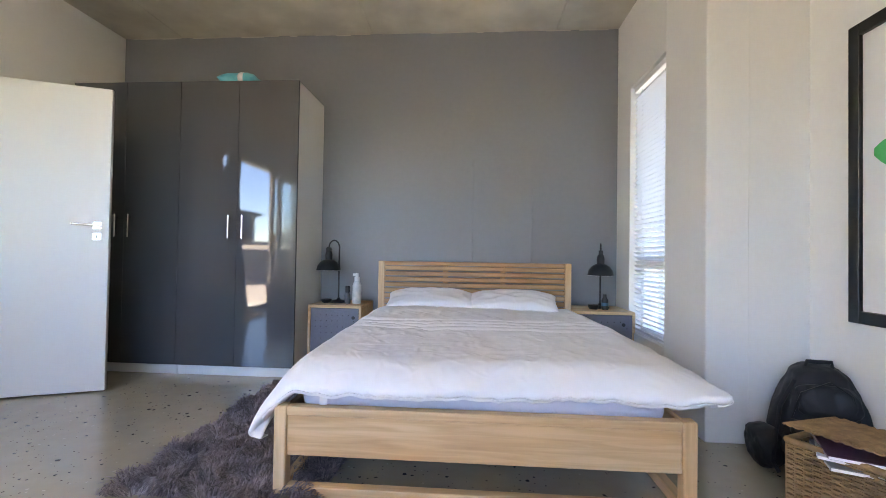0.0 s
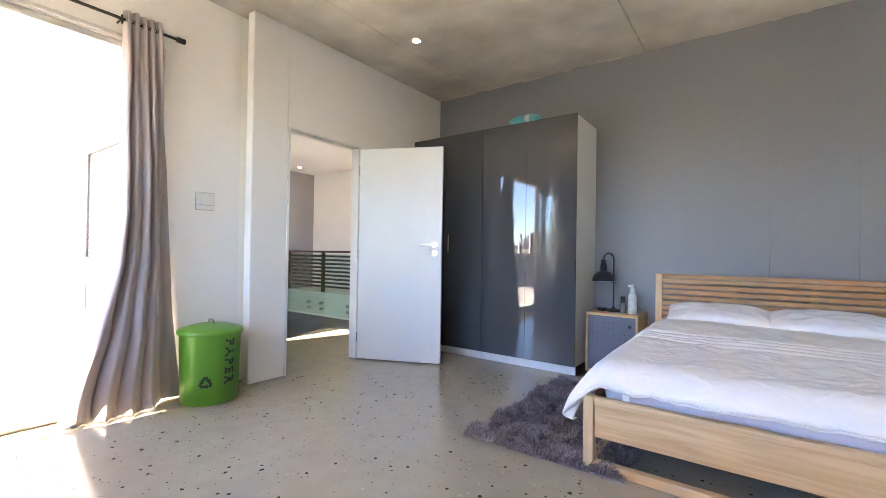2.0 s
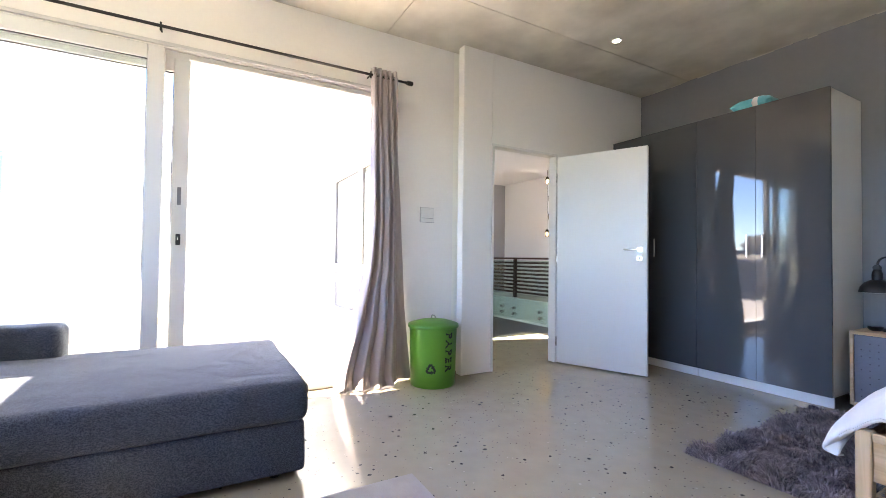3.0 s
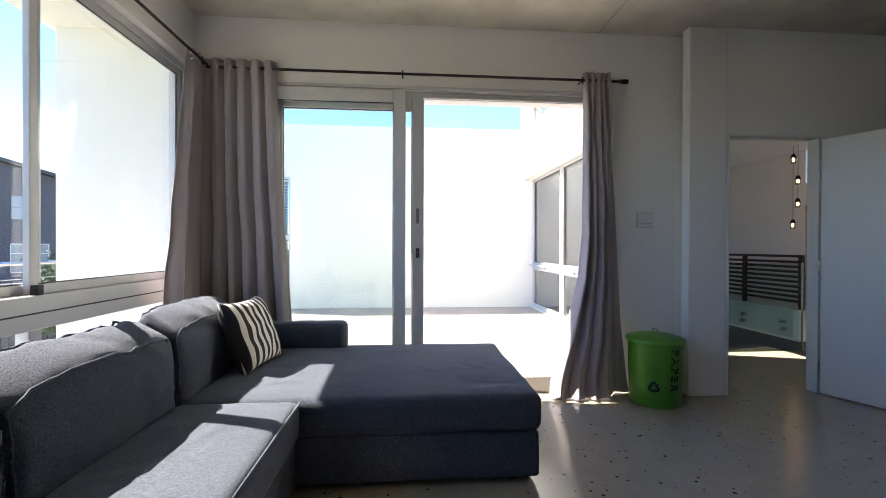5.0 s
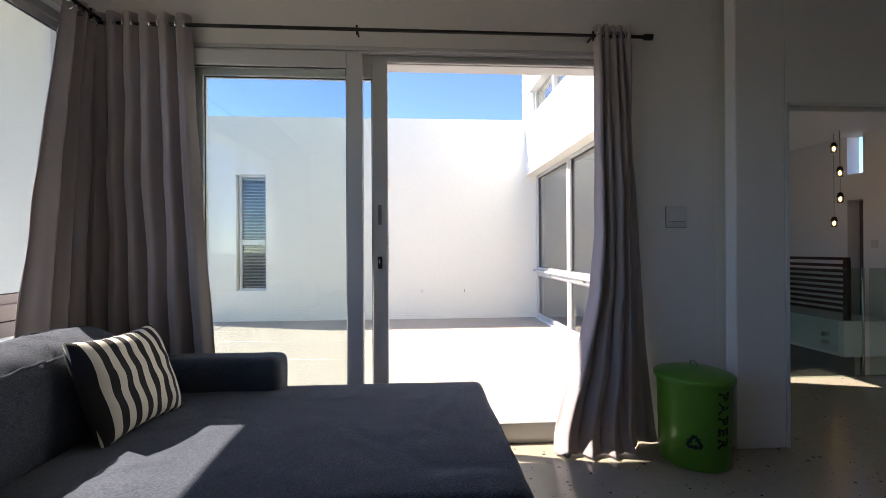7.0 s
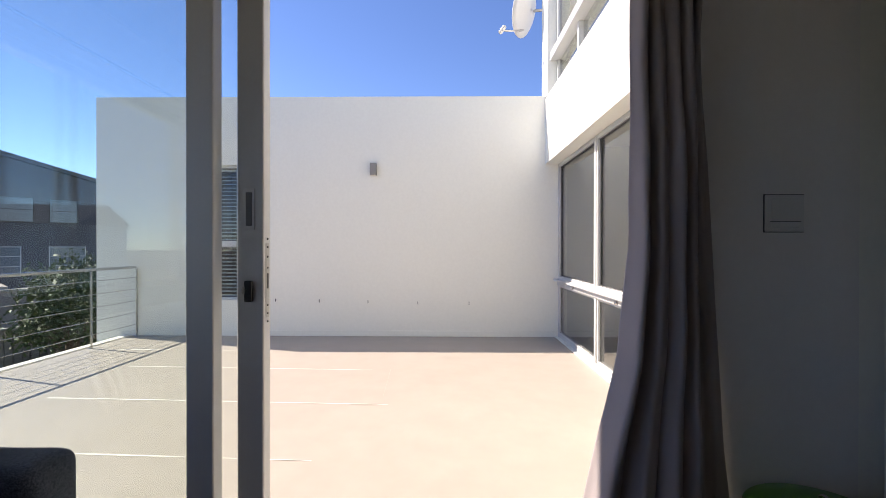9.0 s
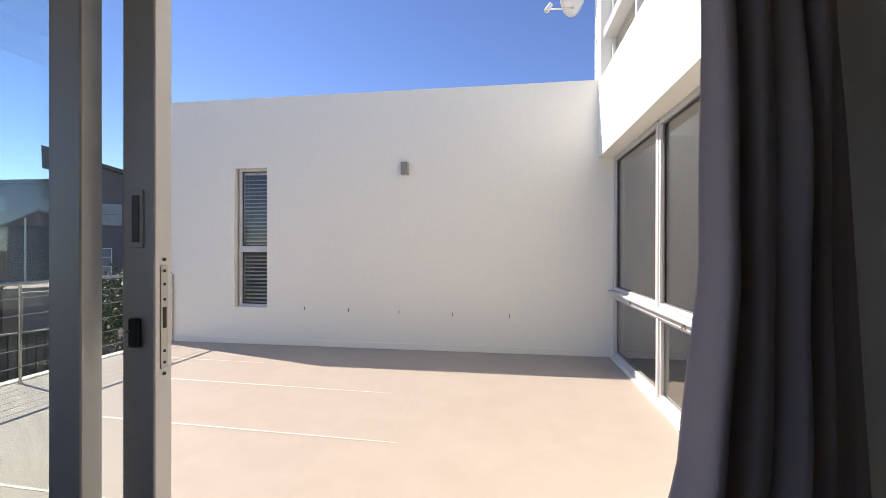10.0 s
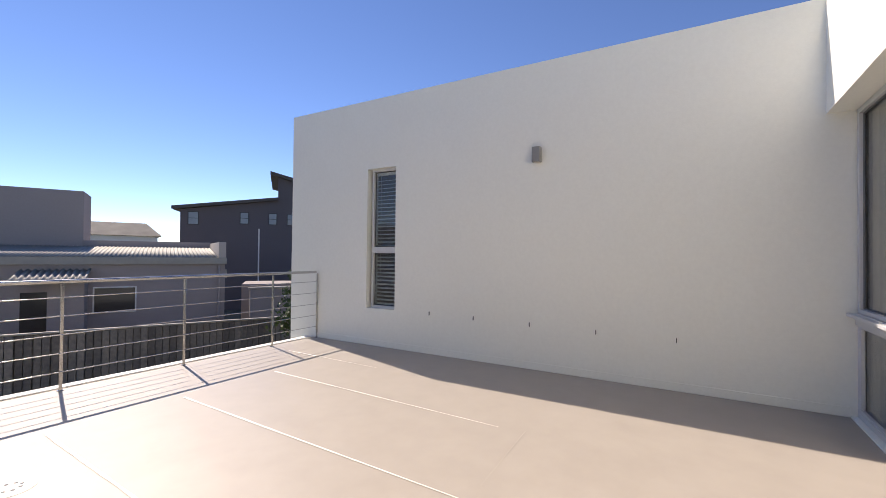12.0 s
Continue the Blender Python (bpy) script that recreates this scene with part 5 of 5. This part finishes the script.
part("stuffing", pillow_shape(0.45, 0.44, 0.17, 34, 34, 0.0, 9.0, 0.010, 0.5), STRIPE, cu).matrix_basis = pose(0, -0.02, 0.195, 112, 0, -8)

# ---------------------------------------------------------------- paper bin
bin_ = thing("paper_bin", (-2.825, 1.255, 0), "green enamelled steel paper bin with lid and black lettering", "bin")
RB0, RB1, HB = 0.178, 0.194, 0.485
part("body", lathe([(RB0, 0), (RB0 + 0.003, 0.004), (RB1, HB), (RB1 - 0.004, HB + 0.002)], 64), GREEN, bin_)
part("lid", lathe([(0.205, HB - 0.022), (0.208, HB - 0.018), (0.208, HB + 0.002), (0.201, HB + 0.008), (0.12, HB + 0.032), (0.02, HB + 0.046), (0.001, HB + 0.047)], 64), GREEN, bin_)
part("lid_handle", tube([(-0.03, 0, HB + 0.044), (-0.03, 0, HB + 0.062), (-0.02, 0, HB + 0.07), (0.02, 0, HB + 0.07), (0.03, 0, HB + 0.062), (0.03, 0, HB + 0.044)], 0.005), CHROME, bin_, "chrome loop handle")


def wrap(bm, ang, zc, lift=0.0012):
    """Bends a flat drawing (x along the girth, z up) on to the bin's side."""
    for v in bm.verts:
        z = zc + v.co.z
        r = RB0 + (RB1 - RB0) * z / HB + 0.003 * (1 - z / HB) + lift + v.co.y
        a = ang + v.co.x / r
        v.co = Vector((r * math.cos(a), r * math.sin(a), z))
    return bm


def lettering(text, size):
    cv = bpy.data.curves.new("text", "FONT")
    cv.body, cv.size, cv.align_x, cv.align_y, cv.space_character = text, size, "CENTER", "CENTER", 1.3
    cv.offset = size * 0.045
    to = bpy.data.objects.new("text", cv)
    scene.collection.objects.link(to)
    bpy.context.view_layer.update()
    me = bpy.data.meshes.new_from_object(to.evaluated_get(bpy.context.evaluated_depsgraph_get()))
    bpy.data.objects.remove(to)
    bm = bmesh.new()
    bm.from_mesh(me)
    return bm


bm = lettering("PAPER", 0.09)
for v in bm.verts:
    v.co = Vector((v.co.y, 0, -v.co.x))
part("lettering", wrap(bm, radians(12), 0.285), BLACKPRINT, bin_, "black lettering PAPER", smooth=False)
bm = bmesh.new()
for k in range(3):
    a = 2 * math.pi * k / 3
    def tri(points):
        vs = [bm.verts.new((x * math.cos(a) - z * math.sin(a), 0, x * math.sin(a) + z * math.cos(a))) for x, z in points]
        bm.faces.new(vs)
    tri([(-0.030, -0.032), (0.004, -0.032), (0.004, -0.014), (-0.020, -0.014)])
    tri([(0.004, -0.041), (0.024, -0.023), (0.004, -0.005)])
    tri([(-0.030, -0.032), (-0.020, -0.014), (-0.030, 0.000), (-0.044, -0.010)])
part("recycling_mark", wrap(bm, radians(-33), 0.155), BLACKPRINT, bin_, "black recycling arrows", smooth=False)

# switch plates, downlights
sw = thing("light_switch", (XW, 1.308, 1.404), "white square light switch plate beside the curtain", "switch")
part("plate", box(0, 0.010, -0.066, 0.066, -0.064, 0.064, 0.003), DOORPAINT, sw)
# Dark rim draws the shadow line round the plate.
part("plate_shade", box(0, 0.004, -0.068, 0.068, -0.066, 0.066), ALUDARK, sw)
part("rocker", box(0.010, 0.014, -0.05, 0.05, -0.05, 0.05, 0.002, 1), DOORPAINT, sw)
part("rocker_gap", box(0.0102, 0.0142, -0.051, 0.051, -0.030, -0.027), GREYSEAL, sw)
part("rocker", box(0.0135, 0.0165, -0.025, 0.045, -0.046, -0.03, 0.001, 1), DOORPAINT, sw)
LED = glow("lamp_glow", (1.0, 0.95, 0.87), 6.0)
for x, y in ((-2.165, 2.66),):
    d = thing("downlight", (x, y, H), "small round recessed downlight with chrome ring", "downlight", "recessed downlights")
    part("ring", lathe([(0.028, 0.0), (0.03, -0.006), (0.042, -0.005), (0.045, 0.0)], 28), CHROME, d)
    part("lamp", lathe([(0.001, -0.002), (0.028, -0.002), (0.028, 0.0)], 24), LED, d)
d = thing("downlight", (-7.9, 5.5, HC), "small round recessed downlight in the hall", "downlight", "recessed downlights")
part("ring", lathe([(0.028, 0.0), (0.03, -0.006), (0.042, -0.005), (0.045, 0.0)], 28), CHROME, d)
part("lamp", lathe([(0.001, -0.002), (0.028, -0.002), (0.028, 0.0)], 24), LED, d)

# picture
pic = thing("framed_print", (XE2, 1.86, 0.68), "large black framed print with a green shape on white", "picture")
part("frame", profile_frame("y", -0.48, 0.48, 0, 1.34, -0.03, -0.002, 0.055), BLACKMETAL, pic)
part("print", box(-0.012, -0.004, -0.43, 0.43, 0.05, 1.29), material("white_print_paper", (0.78, 0.78, 0.77), 0.25, vary=0.02, bump=0.0), pic)
bm = bmesh.new()
vs = [bm.verts.new((-0.0135, -0.02 + (0.36 + 0.05 * math.sin(5 * a)) * math.cos(a), 0.70 + (0.16 + 0.05 * math.sin(3 * a + 1)) * math.sin(a))) for a in [2 * math.pi * i / 40 for i in range(40)]]
bm.faces.new(vs)
part("green_shape", bm, material("green_ink", (0.06, 0.5, 0.16), 0.5, vary=0.15, bump=0.0), pic)

# backpack
BAG = material("navy_black_nylon", (0.011, 0.012, 0.016), 0.6, vary=0.25, grain=180, bump=0.0)
crumple(BAG, 9.0, 0.6, 0.05)
bag = thing("backpack", (1.93, 2.34, 0), "slumped black nylon backpack standing against the wall", "backpack", "", -20)


def lump(w, d, h, seed, amt=0.03, power=3.0):
    bm = bmesh.new()
    bmesh.ops.create_icosphere(bm, subdivisions=5, radius=1)
    for v in bm.verts:
        p = v.co.copy()
        q = Vector([math.copysign(abs(c) ** (2 / power), c) for c in p])
        k = 1 + amt * 3 * noise.noise(p * 1.6 + Vector((seed, 0, 0))) + amt * noise.noise(p * 5 + Vector((seed, 3, 0)))
        v.co = Vector((q.x * w / 2 * k, q.y * d / 2 * k, h / 2 + q.z * h / 2))
    for f in bm.faces:
        f.smooth = True
    return bm


b0 = lump(0.36, 0.22, 0.47, 2.0, 0.045, 3.4)
for v in b0.verts:
    f = max(0, v.co.z - 0.16)
    v.co.x = v.co.x * (1 - 1.15 * f) + 0.06 * f
    v.co.y += 0.25 * f
    v.co += Vector((1, 1, 0.4)) * 0.010 * (1 - 2.4 * abs(noise.noise(v.co * 13)))
part("body", b0, BAG, bag)
part("front_pocket", lump(0.27, 0.13, 0.22, 6.0, 0.05, 3.6), BAG, bag).matrix_basis = pose(0.0, -0.10, 0.03, -4, 0, 0)
part("upper_pocket", lump(0.22, 0.09, 0.15, 7.0, 0.05, 3.6), BAG, bag).matrix_basis = pose(0.02, -0.055, 0.25, -14, 0, 0)
part("side_pocket", lump(0.13, 0.16, 0.19, 9.0, 0.06, 3.0), BAG, bag).matrix_basis = pose(-0.185, -0.02, 0.0, 0, -10, 15)
part("grab_handle", tube([(-0.03, 0.05, 0.455), (-0.025, 0.045, 0.485), (0.065, 0.045, 0.488), (0.07, 0.05, 0.455)], 0.010), BAG, bag)
part("strap", tube([(-0.085, 0.0, 0.40), (-0.15, -0.05, 0.29), (-0.175, -0.09, 0.17), (-0.19, -0.105, 0.05), (-0.17, -0.12, 0.012)], 0.009), BAG, bag)
for z, y in ((0.13, -0.165), (0.245, -0.15)):
    part("webbing", tube([(-0.12, y + 0.055, z), (-0.06, y + 0.012, z + 0.005), (0.01, y - 0.004, z + 0.01), (0.07, y + 0.014, z), (0.12, y + 0.055, z)], 0.006, 6), BAG, bag)
part("zip", tube([(-0.115, -0.07, 0.24), (-0.085, -0.095, 0.37), (0.02, -0.085, 0.425), (0.10, -0.075, 0.37), (0.13, -0.06, 0.25)], 0.004, 6), BLACKMETAL, bag)
part("badge", rod((0.06, -0.172, 0.19), (0.06, -0.178, 0.19), 0.02, 20), material("grey_badge", (0.2, 0.2, 0.21), 0.5), bag)

# wicker basket with its lid ajar
WICKER = material("wicker", (0.36, 0.215, 0.095), 0.6, grain=30, blotch=9, bump=0.2, second=(0.14, 0.078, 0.035))
bk = thing("wicker_basket", (1.45, 1.84, 0), "brown wicker basket with lid ajar over magazines", "basket", "", math.degrees(math.atan2(-0.89, 0.46)))
BL, BWD, BH = 0.52, 0.34, 0.325


def woven(length, height, axis, inward):
    """Rods woven round upright stakes; returned in the plane of axis."""
    bm = bmesh.new()
    rows = int(height / 0.0085)
    for r in range(rows):
        pts = []
        n = int(length / 0.012)
        for i in range(n + 1):
            s = length * i / n
            off = 0.005 * math.sin(math.pi * s / 0.026 + math.pi * (r % 2)) + 0.002 * noise.noise((s * 9, r, 0))
            pts.append((s, off, 0.006 + r * 0.0085))
        tube(pts, 0.0043, 5, bm)
    for i in range(int(length / 0.026) + 1):
        rod((i * 0.026, 0, 0), (i * 0.026, 0, height + 0.006), 0.0036, 6, bm=bm)
    return bm


side = woven(BL, BH, "x", 1)
tagged(part("long_side", side, WICKER, bk), kind="stuff")
o = part("long_side", woven(BL, BH, "x", 1), WICKER, bk)
tagged(o, kind="stuff").matrix_basis = pose(0, BWD, 0)
o = part("short_side", woven(BWD, BH, "x", 1), WICKER, bk)
tagged(o, kind="stuff").matrix_basis = pose(0, 0, 0, 0, 0, 90)
o = part("short_side", woven(BWD, BH, "x", 1), WICKER, bk)
tagged(o, kind="stuff").matrix_basis = pose(BL, 0, 0, 0, 0, 90)
part("bottom", box(0.01, BL - 0.01, 0.01, BWD - 0.01, 0, 0.01), WICKER, bk)
part("rim", tube([(0, 0, BH + 0.01), (BL, 0, BH + 0.01), (BL, BWD, BH + 0.01), (0, BWD, BH + 0.01), (0, 0, BH + 0.01)], 0.011, 8), WICKER, bk)
lid = woven(BL + 0.02, BWD, "x", 1)
for v in lid.verts:
    v.co = Vector((v.co.x, v.co.z, v.co.y))
lo = tagged(part("lid", lid, WICKER, bk), kind="stuff")
lo.matrix_basis = pose(-0.01, 0.0, BH + 0.06, -5, 0, 2)
for i, (z, c, r) in enumerate(((0.315, (0.25, 0.26, 0.30), 6), (0.332, (0.55, 0.55, 0.6), -5), (0.348, (0.12, 0.05, 0.09), 4))):
    mg = thing("magazine", (1.71, 1.73, z - 0.012), "glossy magazine lying on top inside the basket", "magazine", "magazines in the basket", r - 30)
    part("cover", box(-0.20, 0.10, -0.14, 0.13, 0, 0.012, 0.002, 1), material("magazine_cover", c, 0.35, vary=0.3, grain=12, bump=0.0), mg)
    part("pages", box(-0.198, 0.098, -0.142, 0.128, 0.002, 0.010), LINEN, mg)

# ---------------------------------------------------------------- neighbourhood
def place(ob, at, along):
    ob.matrix_basis = Matrix.Translation(at) @ Matrix.Rotation(math.atan2(along[1], along[0]), 4, "Z")
    return ob


GZ = -3.2
# precast concrete fence: posts with stacked panels
fence = thing("precast_fence", (0, 0, 0), "weathered grey concrete plank fence along the neighbouring plot", "fence")
place(fence, (-14.3, -13.0, GZ), (7.3, -3.6))
board = part("plank", box(0.010, 0.190, -0.03, 0.03, 0, 2.0, 0.012, 1), PRECAST, fence, smooth=False)
board.location = (-4.0, 0, 0)
rng = random.Random(4)
for i in range(1, 144):
    q = new("plank", board.data)
    q.parent, q.location = fence, (-4.0 + i * 0.2, rng.uniform(-0.02, 0.02) + 0.03 * (i % 2), rng.uniform(-0.02, 0.0))
part("backing", box(-4.0, 24.8, -0.06, -0.05, 0, 1.98), PRECAST, fence, smooth=False)
part("coping", box(-4.0, 24.8, -0.07, 0.07, 2.0, 2.05, 0.015, 1), ROOFSHEET, fence)


def corrugated(x0, x1, y0, y1, z0, z1, pitch=0.15, amp=0.02):
    """Roof sheet with ribs running from y0 (height z0) to y1 (height z1)."""
    n = int((x1 - x0) / pitch * 8)
    return grid(lambda u, v: Vector((x0 + (x1 - x0) * u, y0 + (y1 - y0) * v, z0 + (z1 - z0) * v + amp * math.sin(2 * math.pi * (x1 - x0) * u / pitch))), n, 1)


# Pale base colour stands in for sky mirrored in the panes.
SKYPANE = material("painted_sky_pane", (0.20, 0.23, 0.26), 0.1, vary=0.2, bump=0.0, spec=0.6)


def simple_window(parent, x, z, w, h, y, bars=1, frame_mat=DOORPAINT, pane_mat=DARKGLASS):
    f = part("window", profile_frame("x", x, x + w, z, z + h, y - 0.03, y + 0.03, 0.05), frame_mat, parent)
    part("pane", box(x + 0.05, x + w - 0.05, y - 0.005, y + 0.005, z + 0.05, z + h - 0.05), pane_mat, f, smooth=False)
    for i in range(bars):
        zz = z + h * (i + 1) / (bars + 1)
        part("glazing_bar", box(x + 0.05, x + w - 0.05, y - 0.02, y + 0.0, zz - 0.02, zz + 0.02), frame_mat, f, smooth=False)
    return f


# taupe house with low wing
taupe = thing("neighbour_house", (0, 0, 0), "taupe rendered house with a low corrugated roof wing", "house")
place(taupe, (-14.7, -18.0, GZ), (0.897, -0.442))
part("wall", box(0, 16, -9, 0, 0, 4.15), TAUPE, taupe)
part("fascia", box(-0.05, 16, 0, 0.16, 3.95, 4.25, 0.01, 1), ROOFSHEET, taupe)
rf = part("roof", corrugated(0.3, 16, 0.1, -4.2, 4.27, 4.72), ROOFSHEET, taupe)
rf.modifiers.new("thick", "SOLIDIFY").thickness = 0.01
part("parapet", box(-0.02, 0.28, -9, 0.1, 4.1, 4.95, 0.01, 1), material("cream_render", (0.52, 0.46, 0.40), 0.85, vary=0.1), taupe)
part("back_parapet", box(0.28, 16, -4.6, -4.3, 4.1, 5.0, 0.01, 1), TAUPE, taupe)
part("upper_wall", box(5.55, 18, -6.6, -4.25, 4.15, 7.3, 0.02, 1), TAUPE, taupe)
simple_window(taupe, 9.6, 5.2, 0.9, 1.3, -4.24)
simple_window(taupe, 3.28, 2.0, 1.42, 1.05, 0.01, 3)
simple_window(taupe, 8.5, 1.7, 1.4, 1.1, 0.01, 1)
part("door", box(6.0, 6.8, -0.05, 0.02, 0, 2.9), DARKGLASS, taupe)
part("porch_wall", box(4.85, 5.9, 0.0, 0.9, 0, 3.3), TAUPE, taupe)
cn = part("canopy", corrugated(4.75, 6.9, 0.0, 1.7, 3.76, 3.34, 0.2, 0.04), ROOFSHEET, taupe, "cream corrugated canopy")
cn.modifiers.new("thick", "SOLIDIFY").thickness = 0.012
part("downpipe", rod((0.25, 0.1, 0), (0.25, 0.1, 3.9), 0.05, 10), TAUPE, taupe)
part("gutter_box", box(-0.1, 0.05, -0.5, -0.2, 3.3, 3.7), ROOFSHEET, taupe)

# charcoal house with two shed roofs
E0, E1 = Vector((-20.6, -33.1)), Vector((-31.5, -24.4))
dark = thing("charcoal_house", (0, 0, 0), "charcoal clad two-storey house with steep shed roofs", "house")
place(dark, (E0.x, E0.y, GZ), E1 - E0)
XP = 6.9


def shed(x0, x1, y0, y1, h0, h1, base=0.0):
    bm = bmesh.new()
    c = [bm.verts.new(p) for p in ((x0, y0, base), (x1, y0, base), (x1, y1, base), (x0, y1, base), (x0, y0, h0), (x1, y0, h1), (x1, y1, h1), (x0, y1, h0))]
    for f in ((0, 1, 2, 3), (4, 5, 6, 7), (0, 1, 5, 4), (1, 2, 6, 5), (2, 3, 7, 6), (3, 0, 4, 7)):
        bm.faces.new([c[i] for i in f])
    return bm


part("wall", shed(0, XP, 0, 8, 7.75, 8.75), DARKHOUSE, dark)
part("tall_wall", shed(XP, 14.6, 0.004, 8, 10.65, 8.7), DARKHOUSE, dark)
bm = bmesh.new()
c = [bm.verts.new(p) for p in ((-0.5, -0.5, 7.72), (XP, -0.5, 8.74), (XP, 8.4, 8.74), (-0.5, 8.4, 7.72), (-0.5, -0.5, 7.95), (XP, -0.5, 8.97), (XP, 8.4, 8.97), (-0.5, 8.4, 7.95))]
for f in ((0, 1, 2, 3), (4, 5, 6, 7), (0, 1, 5, 4), (1, 2, 6, 5), (2, 3, 7, 6), (3, 0, 4, 7)):
    bm.faces.new([c[i] for i in f])
part("roof", bm, SLATE, dark)
bm = bmesh.new()
c = [bm.verts.new(p) for p in ((XP - 0.6, -0.5, 10.8), (15.0, -0.5, 8.6), (15.0, 8.4, 8.6), (XP - 0.6, 8.4, 10.8), (XP - 0.6, -0.5, 11.05), (15.0, -0.5, 8.85), (15.0, 8.4, 8.85), (XP - 0.6, 8.4, 11.05))]
for f in ((0, 1, 2, 3), (4, 5, 6, 7), (0, 1, 5, 4), (1, 2, 6, 5), (2, 3, 7, 6), (3, 0, 4, 7)):
    bm.faces.new([c[i] for i in f])
part("tall_roof", bm, SLATE, dark)
for x, z, w, h in ((0.5, 6.6, 0.75, 1.0), (4.1, 6.75, 0.65, 0.95), (6.2, 6.75, 0.65, 0.95), (7.6, 6.75, 0.65, 0.95), (8.8, 6.05, 1.7, 1.6), (11.2, 6.05, 1.5, 1.6)):
    simple_window(dark, x, z, w, h, -0.02, 1, ALUDARK, SKYPANE)
simple_window(dark, 8.0, 2.6, 1.9, 1.9, -0.02, 2, DOORPAINT, SKYPANE)
simple_window(dark, 11.2, 2.6, 1.9, 1.9, -0.02, 2, DOORPAINT, SKYPANE)
part("pole", rod((5.6, -2.0, 0), (5.6, -2.0, 6.3), 0.05, 8), ALU, dark)
part("gatehouse", box(5.0, 8.5, -9, -6, 0, 2.6, 0.02, 1), TAUPE, dark)
# yard walls between the two houses
yard = thing("yard_wall", (0, 0, 0), "low pale yard wall between the houses", "wall")
place(yard, (-20.5, -15.5, GZ), (7.0, -3.4))
part("wall", box(-6, 5.2, -0.12, 0.12, 0, 2.75, 0.02, 1), TAUPE, yard)
part("coping", box(-6.05, 5.25, -0.17, 0.17, 2.75, 2.84, 0.02, 1), ROOFSHEET, yard)
# far house: tiled hip between the two
far = thing("far_house", (0, 0, 0), "distant white house with a grey tiled roof", "house")
place(far, (-25.9, -54.8, GZ), (-0.92, 0.38))
part("wall", box(-5, 3.2, 0, 6, 0, 6.4), OUTWHITE, far)
bm = bmesh.new()
c = [bm.verts.new(p) for p in ((-5.4, -0.5, 6.3), (3.6, -0.5, 6.3), (3.6, 6.5, 6.3), (-5.4, 6.5, 6.3), (-4.6, 3, 7.9), (2.2, 3, 7.9))]
for f in ((0, 1, 5, 4), (1, 2, 5), (2, 3, 4, 5), (3, 0, 4), (0, 1, 2, 3)):
    bm.faces.new([c[i] for i in f])
part("roof", bm, SLATE, far)
for k, (x, y, w, h) in enumerate(((-55, -70, 14, 5), (-75, -30, 12, 6), (-70, 20, 14, 6), (10, -60, 12, 6), (35, -40, 14, 6.5), (60, 10, 12, 6))):
    hs = thing("distant_house", (x, y, GZ), "distant plain rendered house", "house", "distant houses", 20 * k)
    part("wall", box(-w / 2, w / 2, -4, 4, 0, h), TAUPE if k % 2 else OUTWHITE, hs)
    bm = bmesh.new()
    c = [bm.verts.new(p) for p in ((-w / 2 - 0.4, -4.4, h), (w / 2 + 0.4, -4.4, h), (w / 2 + 0.4, 4.4, h), (-w / 2 - 0.4, 4.4, h), (-w / 2 - 0.4, 0, h + 2), (w / 2 + 0.4, 0, h + 2))]
    for f in ((0, 1, 5, 4), (1, 2, 5), (2, 3, 4, 5), (3, 0, 4), (0, 1, 2, 3)):
        bm.faces.new([c[i] for i in f])
    part("roof", bm, SLATE, hs)


def tree(at, height, spread, seed, leaves=2600):
    rng = random.Random(seed)
    t = thing("garden_tree", at, "leafy green garden tree with open branches", "tree", "garden trees")
    bm = tube([(0, 0, 0), (0.05, 0.02, height * 0.25), (0.0, 0.06, height * 0.5)], 0.09, 8)
    tips = []
    for i in range(9):
        a = rng.uniform(0, 6.283)
        z0 = height * rng.uniform(0.25, 0.5)
        tip = Vector((math.cos(a) * spread * rng.uniform(0.4, 0.95), math.sin(a) * spread * rng.uniform(0.4, 0.95), height * rng.uniform(0.55, 0.95)))
        mid = Vector((tip.x * 0.45, tip.y * 0.45, (z0 + tip.z) / 2 + 0.1))
        rod((0, 0.04, z0), mid, 0.05, 6, 0.03, bm)
        rod(mid, tip, 0.03, 6, 0.008, bm)
        tips += [tip, mid.lerp(tip, 0.6)]
    part("trunk", bm, BARK, t)
    verts, faces = [], []
    for i in range(leaves):
        c = rng.choice(tips) + Vector([rng.gauss(0, spread * 0.2) for _ in range(3)])
        n = Vector([rng.gauss(0, 1) for _ in range(3)]).normalized()
        u = n.orthogonal().normalized()
        w = n.cross(u)
        s = rng.uniform(0.05, 0.11)
        k = len(verts)
        verts += [c + u * s, c + w * s * 0.45, c - u * s, c - w * s * 0.45]
        faces.append((k, k + 1, k + 2, k + 3))
    me = bpy.data.meshes.new("crown")
    me.from_pydata(verts, [], faces)
    me.materials.append(LEAF)
    cr = new("crown", me)
    cr.parent = t
    return t


tree((-12.4, -9.6, GZ), 4.2, 1.15, 1)
tree((-14.6, -10.4, GZ), 3.8, 1.3, 2)
tree((-17.5, -13.5, GZ), 4.0, 1.4, 5)
rngt = random.Random(9)
for i in range(14):
    a = radians(190 + i * 9)
    d = rngt.uniform(70, 120)
    tree((d * math.cos(a), d * math.sin(a), GZ), rngt.uniform(5, 8), rngt.uniform(2, 3.5), 20 + i, 500)
